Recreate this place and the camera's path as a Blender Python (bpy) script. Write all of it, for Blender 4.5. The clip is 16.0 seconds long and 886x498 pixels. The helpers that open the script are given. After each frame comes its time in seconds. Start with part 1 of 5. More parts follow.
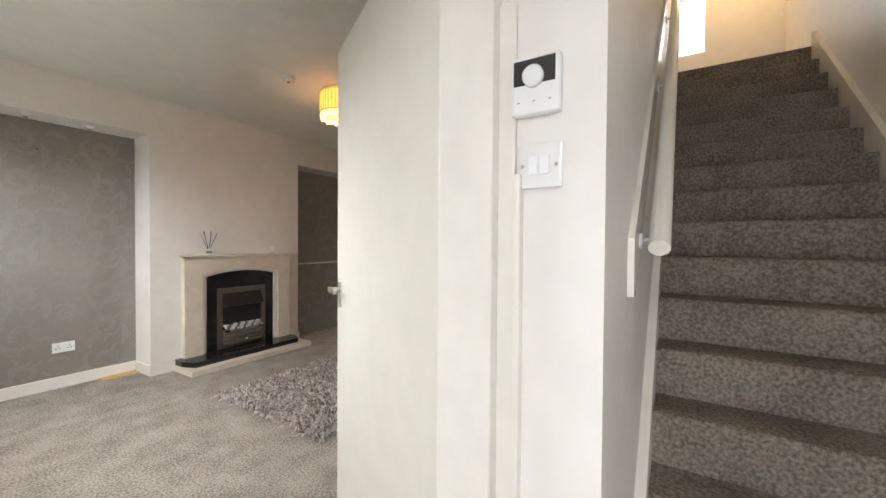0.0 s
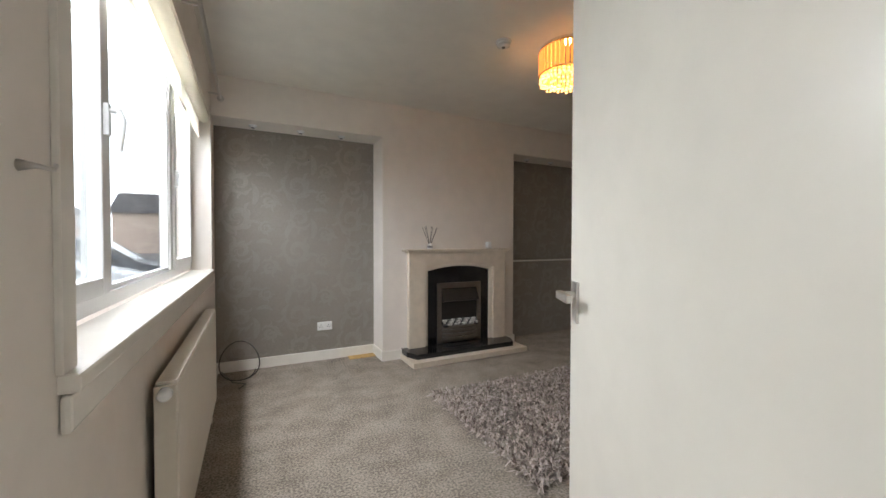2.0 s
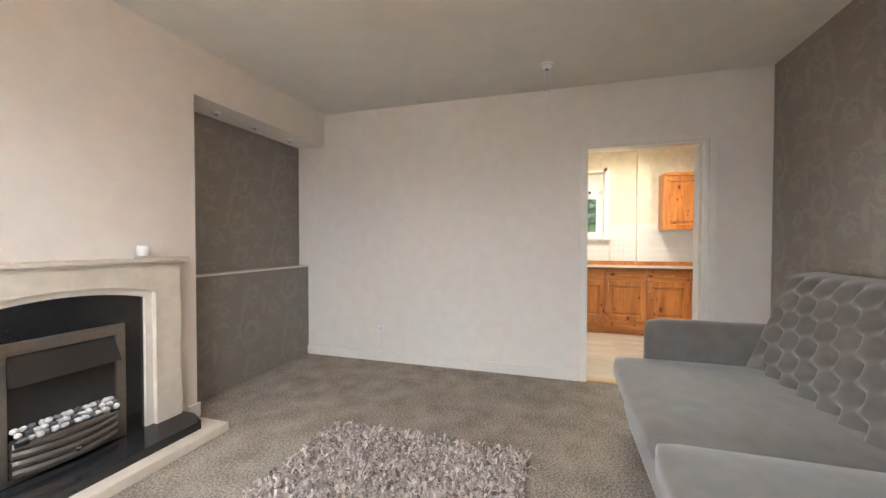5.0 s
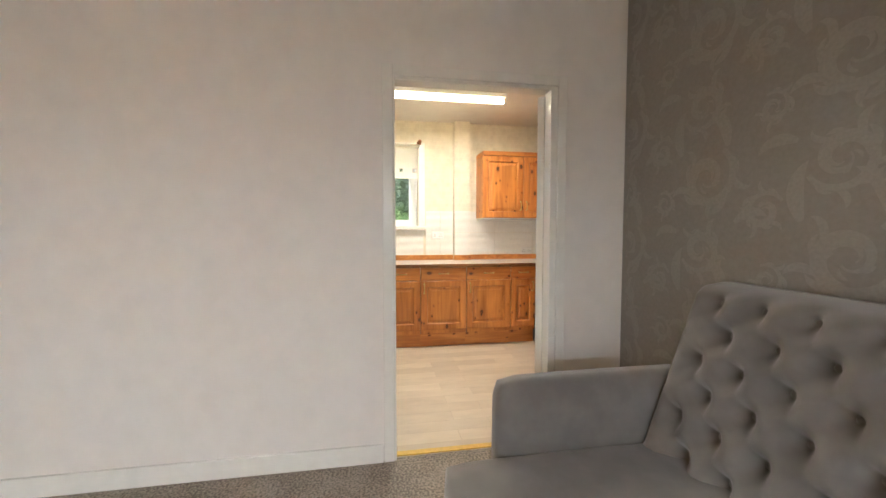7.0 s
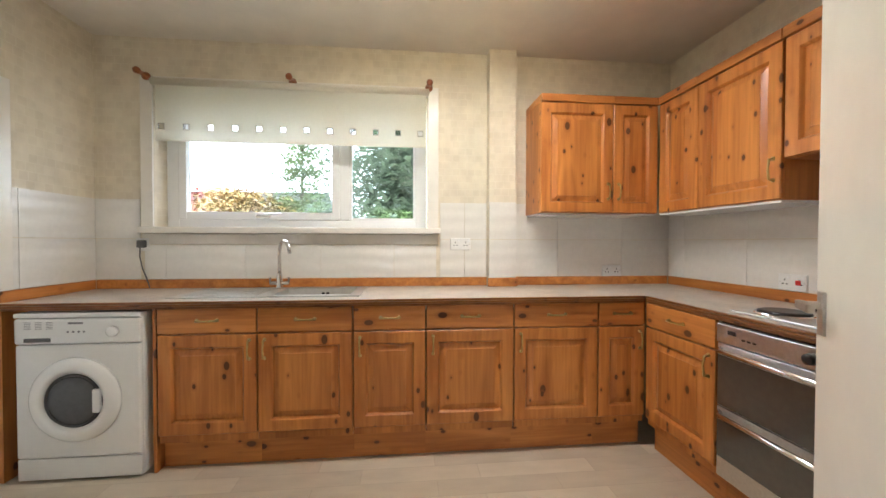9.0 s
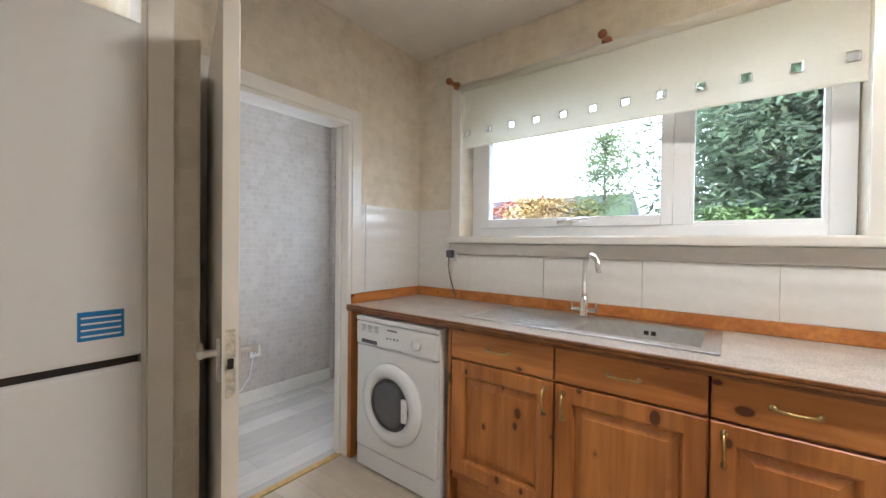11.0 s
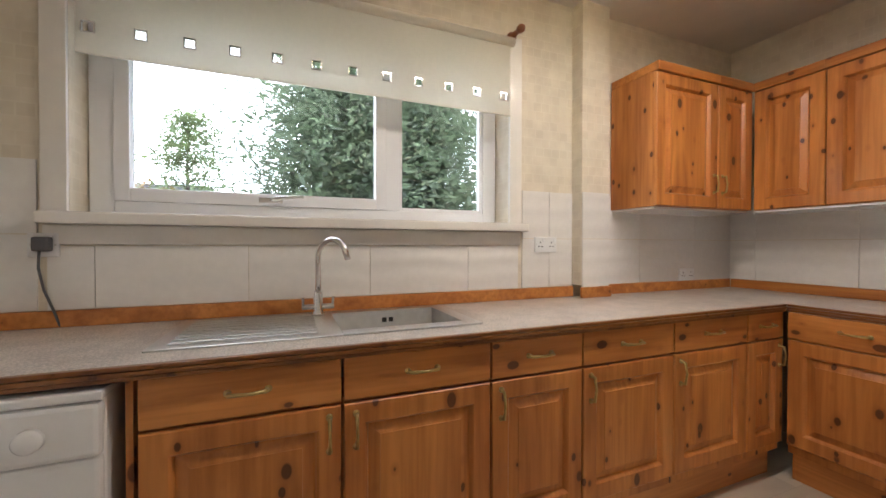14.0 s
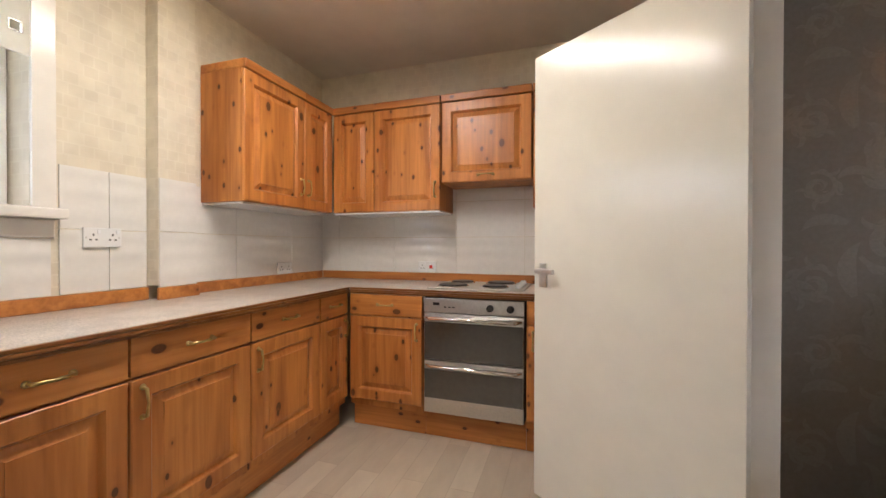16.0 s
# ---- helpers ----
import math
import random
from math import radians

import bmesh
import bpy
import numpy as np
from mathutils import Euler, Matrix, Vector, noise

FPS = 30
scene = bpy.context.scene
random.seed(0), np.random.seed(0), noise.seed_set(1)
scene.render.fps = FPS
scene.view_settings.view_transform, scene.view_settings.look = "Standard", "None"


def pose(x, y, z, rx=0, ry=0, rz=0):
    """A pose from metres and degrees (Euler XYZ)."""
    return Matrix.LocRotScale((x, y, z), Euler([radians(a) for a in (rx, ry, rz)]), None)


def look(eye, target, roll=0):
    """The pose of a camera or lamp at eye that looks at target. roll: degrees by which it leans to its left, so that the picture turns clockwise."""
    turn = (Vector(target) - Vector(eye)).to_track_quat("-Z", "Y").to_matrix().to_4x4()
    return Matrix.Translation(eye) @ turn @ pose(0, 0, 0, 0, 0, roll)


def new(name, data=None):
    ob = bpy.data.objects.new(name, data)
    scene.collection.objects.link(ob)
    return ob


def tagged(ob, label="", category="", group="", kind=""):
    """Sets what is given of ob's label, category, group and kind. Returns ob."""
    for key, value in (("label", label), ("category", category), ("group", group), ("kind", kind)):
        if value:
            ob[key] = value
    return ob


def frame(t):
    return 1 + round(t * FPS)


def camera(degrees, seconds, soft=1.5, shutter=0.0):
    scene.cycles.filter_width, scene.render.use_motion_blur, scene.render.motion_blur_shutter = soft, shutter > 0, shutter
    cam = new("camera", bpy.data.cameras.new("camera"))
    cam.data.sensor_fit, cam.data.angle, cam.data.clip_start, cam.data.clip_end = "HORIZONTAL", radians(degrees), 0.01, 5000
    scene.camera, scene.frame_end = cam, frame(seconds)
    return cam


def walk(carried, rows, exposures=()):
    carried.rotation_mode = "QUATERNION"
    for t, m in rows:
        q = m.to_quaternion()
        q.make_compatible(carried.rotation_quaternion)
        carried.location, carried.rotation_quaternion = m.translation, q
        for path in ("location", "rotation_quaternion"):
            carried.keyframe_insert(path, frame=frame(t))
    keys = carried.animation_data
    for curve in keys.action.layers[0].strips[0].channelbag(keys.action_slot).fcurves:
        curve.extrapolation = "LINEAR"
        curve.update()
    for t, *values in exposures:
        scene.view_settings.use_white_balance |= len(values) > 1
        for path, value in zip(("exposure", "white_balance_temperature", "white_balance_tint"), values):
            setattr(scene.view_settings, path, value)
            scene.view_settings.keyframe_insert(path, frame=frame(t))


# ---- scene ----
cam = camera(98.7, 16.0)
PATH = [
    (0, (-0.028, 0.723, 1.287), (1.672, 1.776, 1.251), 0.4),
    (0.5, (0.051, 0.768, 1.254), (1.646, 1.973, 1.214), 0.4),
    (1, (0.178, 0.858, 1.242), (1.6, 2.263, 1.198), 0.3),
    (1.5, (0.291, 1.0, 1.239), (1.454, 2.627, 1.198), 0.2),
    (2, (0.367, 1.229, 1.221), (1.268, 3.014, 1.182), 0.1),
    (2.5, (0.425, 1.571, 1.164), (1.248, 3.393, 1.134), 0.1),
    (3, (0.551, 1.911, 1.185), (1.381, 3.73, 1.152), 0.1),
    (3.5, (0.695, 2.191, 1.208), (1.653, 3.947, 1.177), 0.1),
    (4, (0.879, 2.362, 1.24), (2.119, 3.93, 1.205), 0.1),
    (4.5, (1.039, 2.445, 1.225), (2.671, 3.601, 1.192), 0.0),
    (5, (1.144, 2.492, 1.244), (3.055, 3.08, 1.206), 0.1),
    (7.5, (3.242, 2.274, 1.268), (5.205, 1.901, 1.186), -0.0),
    (8, (3.795, 2.183, 1.179), (5.757, 1.797, 1.133), 0.1),
    (8.5, (4.249, 2.113, 1.174), (6.21, 1.72, 1.132), 0.3),
    (9, (4.578, 2.023, 1.216), (6.568, 1.825, 1.182), 0.1),
    (9.5, (4.807, 1.985, 1.309), (6.79, 2.24, 1.259), 0.1),
    (10, (4.92, 2.033, 1.319), (6.787, 2.75, 1.298), 0.2),
    (12.5, (5.6, 2.797, 1.172), (7.059, 4.164, 1.125), 0.1),
    (13, (5.604, 2.956, 1.171), (7.44, 3.748, 1.142), 0.5),
    (13.5, (5.552, 2.975, 1.195), (7.551, 2.948, 1.167), 0.5),
    (14, (5.532, 2.955, 1.202), (7.388, 2.212, 1.181), 0.1),
    (14.5, (5.484, 2.914, 1.216), (7.095, 1.73, 1.182), -0.0),
    (15, (5.445, 2.873, 1.206), (6.783, 1.386, 1.179), 0.1),
    (15.5, (5.397, 2.828, 1.188), (6.4, 1.097, 1.164), -0.0),
    (16, (5.338, 2.767, 1.168), (5.957, 0.865, 1.155), 0.1),
]
EXPOSURES = [(0, 0.35, 6550, 10), (1.5, -0.05, 6450, 10), (2.5, -0.18, 6550, 11), (4, 0.85, 6350, 10), (5, 1.35, 6150, 9), (7.5, 1.25, 6350, 9), (8.5, 0.7, 6300, 9), (9.5, 0.8, 5600, 10), (10, 0.75, 5700, 11), (12.5, 0.5, 5600, 12), (13.5, 0.3, 5700, 13), (14, 0.25, 6150, 16), (15, 0.45, 6250, 17), (16, 0.6, 6100, 15)]
walk(cam, [(t, look(eye, target, roll)) for t, eye, target, roll in PATH], EXPOSURES)

# ---- world and lights ----
world = bpy.data.worlds.new("overcast")
scene.world = world
world.use_nodes = True
wn = world.node_tree.nodes
wl = world.node_tree.links
sky = wn.new("ShaderNodeTexSky")
sky.sky_type, sky.sun_disc = "NISHITA", False
sky.sun_elevation, sky.sun_rotation, sky.dust_density = radians(38), radians(200), 6.0
cloud = wn.new("ShaderNodeBackground")
cloud.inputs["Color"].default_value = (0.93, 0.96, 1.0, 1)
cloud.inputs["Strength"].default_value = 12.0
wl.new(sky.outputs[0], wn["Background"].inputs["Color"])
wn["Background"].inputs["Strength"].default_value = 0.08
add = wn.new("ShaderNodeAddShader")
wl.new(wn["Background"].outputs[0], add.inputs[0])
wl.new(cloud.outputs[0], add.inputs[1])
wl.new(add.outputs[0], wn["World Output"].inputs["Surface"])


def lamp(name, kind, energy, colour, m, size=0.1, size_y=None):
    data = bpy.data.lights.new(name, kind)
    data.energy, data.color = energy, colour
    if kind == "AREA":
        data.shape, data.size, data.size_y = "RECTANGLE", size, size_y or size
    elif kind == "SUN":
        data.angle = size
    else:
        data.shadow_soft_size = size
    ob = new(name, data)
    ob.matrix_world = m
    return ob


lamp("sun", "SUN", 0.8, (1.0, 0.95, 0.88), look((0, 0, 30), (10, 12, 0)), radians(25))
lamp("living_bulb", "POINT", 9, (1.0, 0.62, 0.30), pose(2.42, 3.30, 2.50), 0.04)
lamp("landing_bulb", "POINT", 15, (1.0, 0.66, 0.30), pose(4.9, 0.2, 4.7), 0.06)
lamp("tube_glow", "AREA", 17, (1.0, 0.93, 0.82), pose(6.27, 1.75, 2.468), 0.05, 1.2)

# First lamp is added fill for the hall, from behind the camera.
lamp("hall_fill_light", "AREA", 14, (0.98, 0.97, 1.0), look((-1.06, 0.42, 1.2), (1, 0.42, 1.1)), 0.7, 1.6)
lamp("back_door_daylight", "AREA", 15, (0.93, 0.96, 1.0), look((7.53, 4.76, 1.53), (5, 4.76, 1.3)), 0.7, 0.9)
lamp("landing_daylight", "AREA", 6, (0.93, 0.96, 1.0), look((5.75, 0.625, 3.97), (4, 0.625, 3.7)), 0.26, 0.68)
lamp("window_head_daylight", "AREA", 85, (0.93, 0.96, 1.0), look((-0.17, 3.5, 2.14), (2.0, 3.5, 1.2)), 2.6, 0.2)

# ---- materials ----


def mat(name, colour, rough=0.6, metal=0.0, grain=0.0, scale=30.0, bump=0.0, bump_scale=200.0, spread=0.12, spec=0.5):
    """A painted or plain surface with mottling at two scales and fine relief."""
    m = bpy.data.materials.new(name)
    m.use_nodes = True
    n, l = m.node_tree.nodes, m.node_tree.links
    b = n["Principled BSDF"]
    b.inputs["Roughness"].default_value, b.inputs["Metallic"].default_value = rough, metal
    b.inputs["Specular IOR Level"].default_value = spec
    b.inputs["Base Color"].default_value = (*colour, 1)
    co = n.new("ShaderNodeTexCoord")
    if grain:
        a = n.new("ShaderNodeTexNoise")
        a.inputs["Scale"].default_value, a.inputs["Detail"].default_value = scale, 6
        c = n.new("ShaderNodeTexNoise")
        c.inputs["Scale"].default_value = scale * 0.06
        mixed = n.new("ShaderNodeMath")
        mixed.operation = "MULTIPLY_ADD"
        mixed.inputs[1].default_value = 0.75
        half = n.new("ShaderNodeMath")
        half.operation = "MULTIPLY"
        half.inputs[1].default_value = 0.25
        l.new(co.outputs["Object"], a.inputs["Vector"])
        l.new(co.outputs["Object"], c.inputs["Vector"])
        l.new(c.outputs["Fac"], half.inputs[0])
        l.new(a.outputs["Fac"], mixed.inputs[0])
        l.new(half.outputs[0], mixed.inputs[2])
        ramp = n.new("ShaderNodeValToRGB")
        ramp.color_ramp.elements[0].position, ramp.color_ramp.elements[1].position = 0.5 - spread, 0.5 + spread
        ramp.color_ramp.elements[0].color = (*[v * (1 - grain) for v in colour], 1)
        ramp.color_ramp.elements[1].color = (*[min(1, v * (1 + grain)) for v in colour], 1)
        l.new(mixed.outputs[0], ramp.inputs["Fac"])
        l.new(ramp.outputs[0], b.inputs["Base Color"])
    if bump:
        t = n.new("ShaderNodeTexNoise")
        t.inputs["Scale"].default_value, t.inputs["Detail"].default_value = bump_scale, 3
        l.new(co.outputs["Object"], t.inputs["Vector"])
        bp = n.new("ShaderNodeBump")
        bp.inputs["Strength"].default_value, bp.inputs["Distance"].default_value = bump, 0.004
        l.new(t.outputs["Fac"], bp.inputs["Height"])
        l.new(bp.outputs[0], b.inputs["Normal"])
    return m


def glow(name, colour, strength):
    m = mat(name, colour)
    b = m.node_tree.nodes["Principled BSDF"]
    b.inputs["Emission Color"].default_value = (*colour, 1)
    b.inputs["Emission Strength"].default_value = strength
    return m


def glass(name, colour=(1, 1, 1), rough=0.0):
    m = bpy.data.materials.new(name)
    m.use_nodes = True
    b = m.node_tree.nodes["Principled BSDF"]
    b.inputs["Transmission Weight"].default_value, b.inputs["Roughness"].default_value = 1.0, rough
    b.inputs["Base Color"].default_value, b.inputs["IOR"].default_value = (*colour, 1), 1.45
    return m


def pine(name, along, light=1.0):
    """Lacquered knotty pine, its grain along one axis (0, 1 or 2), with large and small dark knots and grain that bends round them."""
    m = bpy.data.materials.new(name)
    m.use_nodes = True
    n, l = m.node_tree.nodes, m.node_tree.links
    b = n["Principled BSDF"]
    b.inputs["Roughness"].default_value = 0.34
    co, info = n.new("ShaderNodeTexCoord"), n.new("ShaderNodeObjectInfo")
    shift = n.new("ShaderNodeVectorMath")
    shift.operation = "MULTIPLY_ADD"
    shift.inputs[1].default_value, shift.inputs[2].default_value = (17, 29, 41), (0, 0, 0)
    off = n.new("ShaderNodeVectorMath")
    l.new(info.outputs["Random"], shift.inputs[0])
    l.new(co.outputs["Object"], off.inputs[0])
    l.new(shift.outputs[0], off.inputs[1])

    def scaled(across, down):
        v = n.new("ShaderNodeVectorMath")
        v.operation = "MULTIPLY"
        v.inputs[1].default_value = [down if k == along else across for k in range(3)]
        l.new(off.outputs[0], v.inputs[0])
        return v.outputs[0]

    def ramped(source, stops):
        ramp = n.new("ShaderNodeValToRGB")
        e = ramp.color_ramp.elements
        for k, (p, c) in enumerate(stops):
            q = e[k] if k < 2 else e.new(p)
            q.position, q.color = p, (*c, 1)
        l.new(source, ramp.inputs["Fac"])
        return ramp.outputs[0]

    def mixed(fac, a, c, blend="MIX"):
        x = n.new("ShaderNodeMix")
        x.data_type, x.blend_type = "RGBA", blend
        for socket_, value in ((x.inputs[0], fac), (x.inputs[6], a), (x.inputs[7], c)):
            if isinstance(value, (int, float, tuple)):
                socket_.default_value = value
            else:
                l.new(value, socket_)
        return x.outputs[2]

    fine, broad = n.new("ShaderNodeTexNoise"), n.new("ShaderNodeTexNoise")
    fine.inputs["Scale"].default_value = broad.inputs["Scale"].default_value = 1.0
    fine.inputs["Detail"].default_value, broad.inputs["Detail"].default_value = 5, 3
    broad.inputs["Distortion"].default_value = 0.8
    l.new(scaled(55, 2.2), fine.inputs["Vector"])
    l.new(scaled(9, 1.1), broad.inputs["Vector"])
    tone = ramped(broad.outputs["Fac"], ((0.32, (0.40 * light, 0.138 * light, 0.034 * light)), (0.72, (0.66 * light, 0.275 * light, 0.070 * light))))
    lines = ramped(fine.outputs["Fac"], ((0.36, (0.80, 0.74, 0.66)), (0.58, (1, 1, 1))))
    wood = mixed(0.75, tone, lines, "MULTIPLY")
    for across, down, inner, outer, keep in ((8.5, 5.3, 0.125, 0.21, 0.34), (16.0, 10.0, 0.14, 0.23, 0.45)):
        knots = n.new("ShaderNodeTexVoronoi")
        knots.inputs["Scale"].default_value = 1.0
        l.new(scaled(across, down), knots.inputs["Vector"])
        core = ramped(knots.outputs["Distance"], ((inner, (1, 1, 1)), (inner + 0.03, (0, 0, 0))))
        halo = ramped(knots.outputs["Distance"], ((inner, (1, 1, 1)), (outer + 0.08, (0, 0, 0))))
        pick = n.new("ShaderNodeSeparateColor")
        l.new(knots.outputs["Color"], pick.inputs[0])
        some = n.new("ShaderNodeMath")
        some.operation = "GREATER_THAN"
        some.inputs[1].default_value = keep
        l.new(pick.outputs[0], some.inputs[0])
        for mask, strength, colour in ((halo, 0.5, (0.30 * light, 0.088 * light, 0.024 * light, 1)), (core, 0.9, (0.075, 0.022, 0.008, 1))):
            part_ = n.new("ShaderNodeMath")
            part_.operation = "MULTIPLY"
            l.new(mask, part_.inputs[0])
            l.new(some.outputs[0], part_.inputs[1])
            amount = n.new("ShaderNodeMath")
            amount.operation = "MULTIPLY"
            amount.inputs[1].default_value = strength
            l.new(part_.outputs[0], amount.inputs[0])
            wood = mixed(amount.outputs[0], wood, colour)
    l.new(wood, b.inputs["Base Color"])
    bp = n.new("ShaderNodeBump")
    bp.inputs["Strength"].default_value, bp.inputs["Distance"].default_value = 0.12, 0.001
    l.new(fine.outputs["Fac"], bp.inputs["Height"])
    l.new(bp.outputs[0], b.inputs["Normal"])
    return m


def bricks(name, a, c, joint, width, height, gap, axes, rough=0.6, grain=12, offset=0.5, stretch=None):
    """A printed pattern of oblongs, as vinyl planks or mosaic paper; axes: which object axes run across and up."""
    m = bpy.data.materials.new(name)
    m.use_nodes = True
    n, l = m.node_tree.nodes, m.node_tree.links
    b = n["Principled BSDF"]
    b.inputs["Roughness"].default_value = rough
    co, sep, com, br = n.new("ShaderNodeTexCoord"), n.new("ShaderNodeSeparateXYZ"), n.new("ShaderNodeCombineXYZ"), n.new("ShaderNodeTexBrick")
    l.new(co.outputs["Object"], sep.inputs[0])
    if axes[0] == 3:
        both = n.new("ShaderNodeMath")
        l.new(sep.outputs[0], both.inputs[0])
        l.new(sep.outputs[1], both.inputs[1])
        l.new(both.outputs[0], com.inputs[0])
    else:
        l.new(sep.outputs[axes[0]], com.inputs[0])
    l.new(sep.outputs[axes[1]], com.inputs[1])
    l.new(com.outputs[0], br.inputs["Vector"])
    br.offset = offset
    br.inputs["Color1"].default_value, br.inputs["Color2"].default_value, br.inputs["Mortar"].default_value = (*a, 1), (*c, 1), (*joint, 1)
    br.inputs["Scale"].default_value, br.inputs["Mortar Size"].default_value = 1.0, gap
    br.inputs["Brick Width"].default_value, br.inputs["Row Height"].default_value = width, height
    no, sc = n.new("ShaderNodeTexNoise"), n.new("ShaderNodeVectorMath")
    sc.operation = "MULTIPLY"
    sc.inputs[1].default_value = stretch or (1, 1, 1)
    l.new(co.outputs["Object"], sc.inputs[0])
    l.new(sc.outputs[0], no.inputs["Vector"])
    no.inputs["Scale"].default_value, no.inputs["Detail"].default_value = grain, 6
    ramp = n.new("ShaderNodeValToRGB")
    ramp.color_ramp.elements[0].position, ramp.color_ramp.elements[1].position = 0.3, 0.7
    ramp.color_ramp.elements[0].color = (0.72, 0.70, 0.68, 1)
    mul = n.new("ShaderNodeMix")
    mul.data_type, mul.blend_type = "RGBA", "MULTIPLY"
    mul.inputs[0].default_value = 0.45
    l.new(no.outputs["Fac"], ramp.inputs["Fac"])
    l.new(br.outputs["Color"], mul.inputs[6])
    l.new(ramp.outputs[0], mul.inputs[7])
    l.new(mul.outputs[2], b.inputs["Base Color"])
    bp = n.new("ShaderNodeBump")
    bp.inputs["Strength"].default_value, bp.inputs["Distance"].default_value = 0.2, 0.001
    l.new(no.outputs["Fac"], bp.inputs["Height"])
    l.new(bp.outputs[0], b.inputs["Normal"])
    return m


def wave_tile(name):
    m = mat(name, (0.78, 0.76, 0.72), 0.12, grain=0.02)
    n, l = m.node_tree.nodes, m.node_tree.links
    co, w, bp = n.new("ShaderNodeTexCoord"), n.new("ShaderNodeTexWave"), n.new("ShaderNodeBump")
    w.bands_direction = "Z"
    w.inputs["Scale"].default_value, w.inputs["Distortion"].default_value = 3.2, 7.0
    w.inputs["Detail"].default_value, w.inputs["Detail Scale"].default_value = 0.0, 0.6
    l.new(co.outputs["Object"], w.inputs["Vector"])
    bp.inputs["Strength"].default_value, bp.inputs["Distance"].default_value = 0.36, 0.007
    l.new(w.outputs["Fac"], bp.inputs["Height"])
    l.new(bp.outputs[0], n["Principled BSDF"].inputs["Normal"])
    return m


M_wall = mat("cream_wall_paint", (0.76, 0.71, 0.655), 0.75, grain=0.025, scale=8, bump=0.08, bump_scale=90)
M_hall = mat("hall_wall_paint", (0.80, 0.77, 0.73), 0.45, grain=0.02, scale=8, bump=0.08, bump_scale=60)
M_ceil = mat("ceiling_paint", (0.72, 0.69, 0.63), 0.85, grain=0.03, scale=6, bump=0.1, bump_scale=60)
M_white = mat("white_gloss_paint", (0.80, 0.77, 0.71), 0.22, grain=0.025, scale=14, bump=0.03, bump_scale=25)
M_cream_door = mat("cream_door_gloss", (0.78, 0.75, 0.67), 0.2, grain=0.02, scale=9, bump=0.04, bump_scale=14)
M_upvc = mat("white_upvc", (0.84, 0.85, 0.86), 0.25, grain=0.01)
M_taupe = mat("taupe_wallpaper", (0.265, 0.243, 0.214), 0.5, grain=0.05, scale=60, bump=0.15, bump_scale=300)
M_silver = mat("silver_scroll_print", (0.315, 0.292, 0.26), 0.4, metal=0.45, spec=0.6, grain=0.06, scale=80)
M_carpet = mat("grey_carpet", (0.30, 0.262, 0.222), 0.95, grain=0.42, scale=85, bump=0.6, bump_scale=240, spread=0.10, spec=0.1)
M_stair = mat("brown_stair_carpet", (0.235, 0.20, 0.168), 0.95, grain=0.40, scale=75, bump=1.0, bump_scale=160, spread=0.12, spec=0.1)
M_rug = mat("shaggy_rug_pile", (0.36, 0.295, 0.255), 0.6, grain=0.6, scale=28, spread=0.16)
M_stone = mat("cream_marble", (0.66, 0.58, 0.48), 0.4, grain=0.05, scale=14)
M_black = mat("black_granite", (0.012, 0.012, 0.013), 0.12, grain=0.3, scale=160)
M_dark = mat("dark_plastic", (0.018, 0.016, 0.015), 0.4, grain=0.1)
M_steel = mat("brushed_steel", (0.60, 0.585, 0.56), 0.32, metal=1.0, grain=0.06, scale=90)
M_chrome = mat("chrome", (0.78, 0.78, 0.78), 0.1, metal=1.0)
M_worn = mat("paint_smeared_steel", (0.60, 0.55, 0.44), 0.45, metal=0.25, grain=0.25, scale=60)
M_bronze = mat("bronzed_steel", (0.30, 0.27, 0.24), 0.38, metal=1.0, grain=0.08, scale=60)
M_brass = mat("aged_brass", (0.52, 0.40, 0.17), 0.32, metal=1.0, grain=0.12, scale=50)
M_pebble = mat("pale_pebble", (0.52, 0.50, 0.48), 0.5, grain=0.2, scale=30)
M_sofa = mat("grey_velvet", (0.145, 0.132, 0.12), 0.75, grain=0.12, scale=12, bump=0.15, bump_scale=500)
M_sofa.node_tree.nodes["Principled BSDF"].inputs["Sheen Weight"].default_value = 0.35
M_radiator = mat("radiator_enamel", (0.74, 0.69, 0.60), 0.35, grain=0.02)
M_blind = mat("cream_blind_cloth", (0.82, 0.79, 0.70), 0.8, grain=0.04, scale=60, bump=0.1, bump_scale=500)
b_ = M_blind.node_tree
tr_, mx_ = b_.nodes.new("ShaderNodeBsdfTranslucent"), b_.nodes.new("ShaderNodeMixShader")
tr_.inputs["Color"].default_value, mx_.inputs[0].default_value = (0.90, 0.87, 0.80, 1), 0.68
b_.links.new(b_.nodes["Principled BSDF"].outputs[0], mx_.inputs[1])
b_.links.new(tr_.outputs[0], mx_.inputs[2])
b_.links.new(mx_.outputs[0], b_.nodes["Material Output"].inputs["Surface"])
M_tile = wave_tile("white_wave_tile")
M_grout = mat("grout", (0.50, 0.47, 0.42), 0.9, grain=0.1)
M_paper = bricks("cream_mosaic_paper", (0.77, 0.70, 0.565), (0.715, 0.645, 0.515), (0.77, 0.705, 0.575), 0.055, 0.05, 0.003, (3, 2), 0.7, 10, 0.3)
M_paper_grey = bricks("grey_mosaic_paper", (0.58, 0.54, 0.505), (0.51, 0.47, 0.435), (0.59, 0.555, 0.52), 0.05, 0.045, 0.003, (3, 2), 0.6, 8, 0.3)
M_kceil = mat("kitchen_ceiling_paint", (0.70, 0.65, 0.57), 0.8, grain=0.04, scale=5, bump=0.3, bump_scale=8)
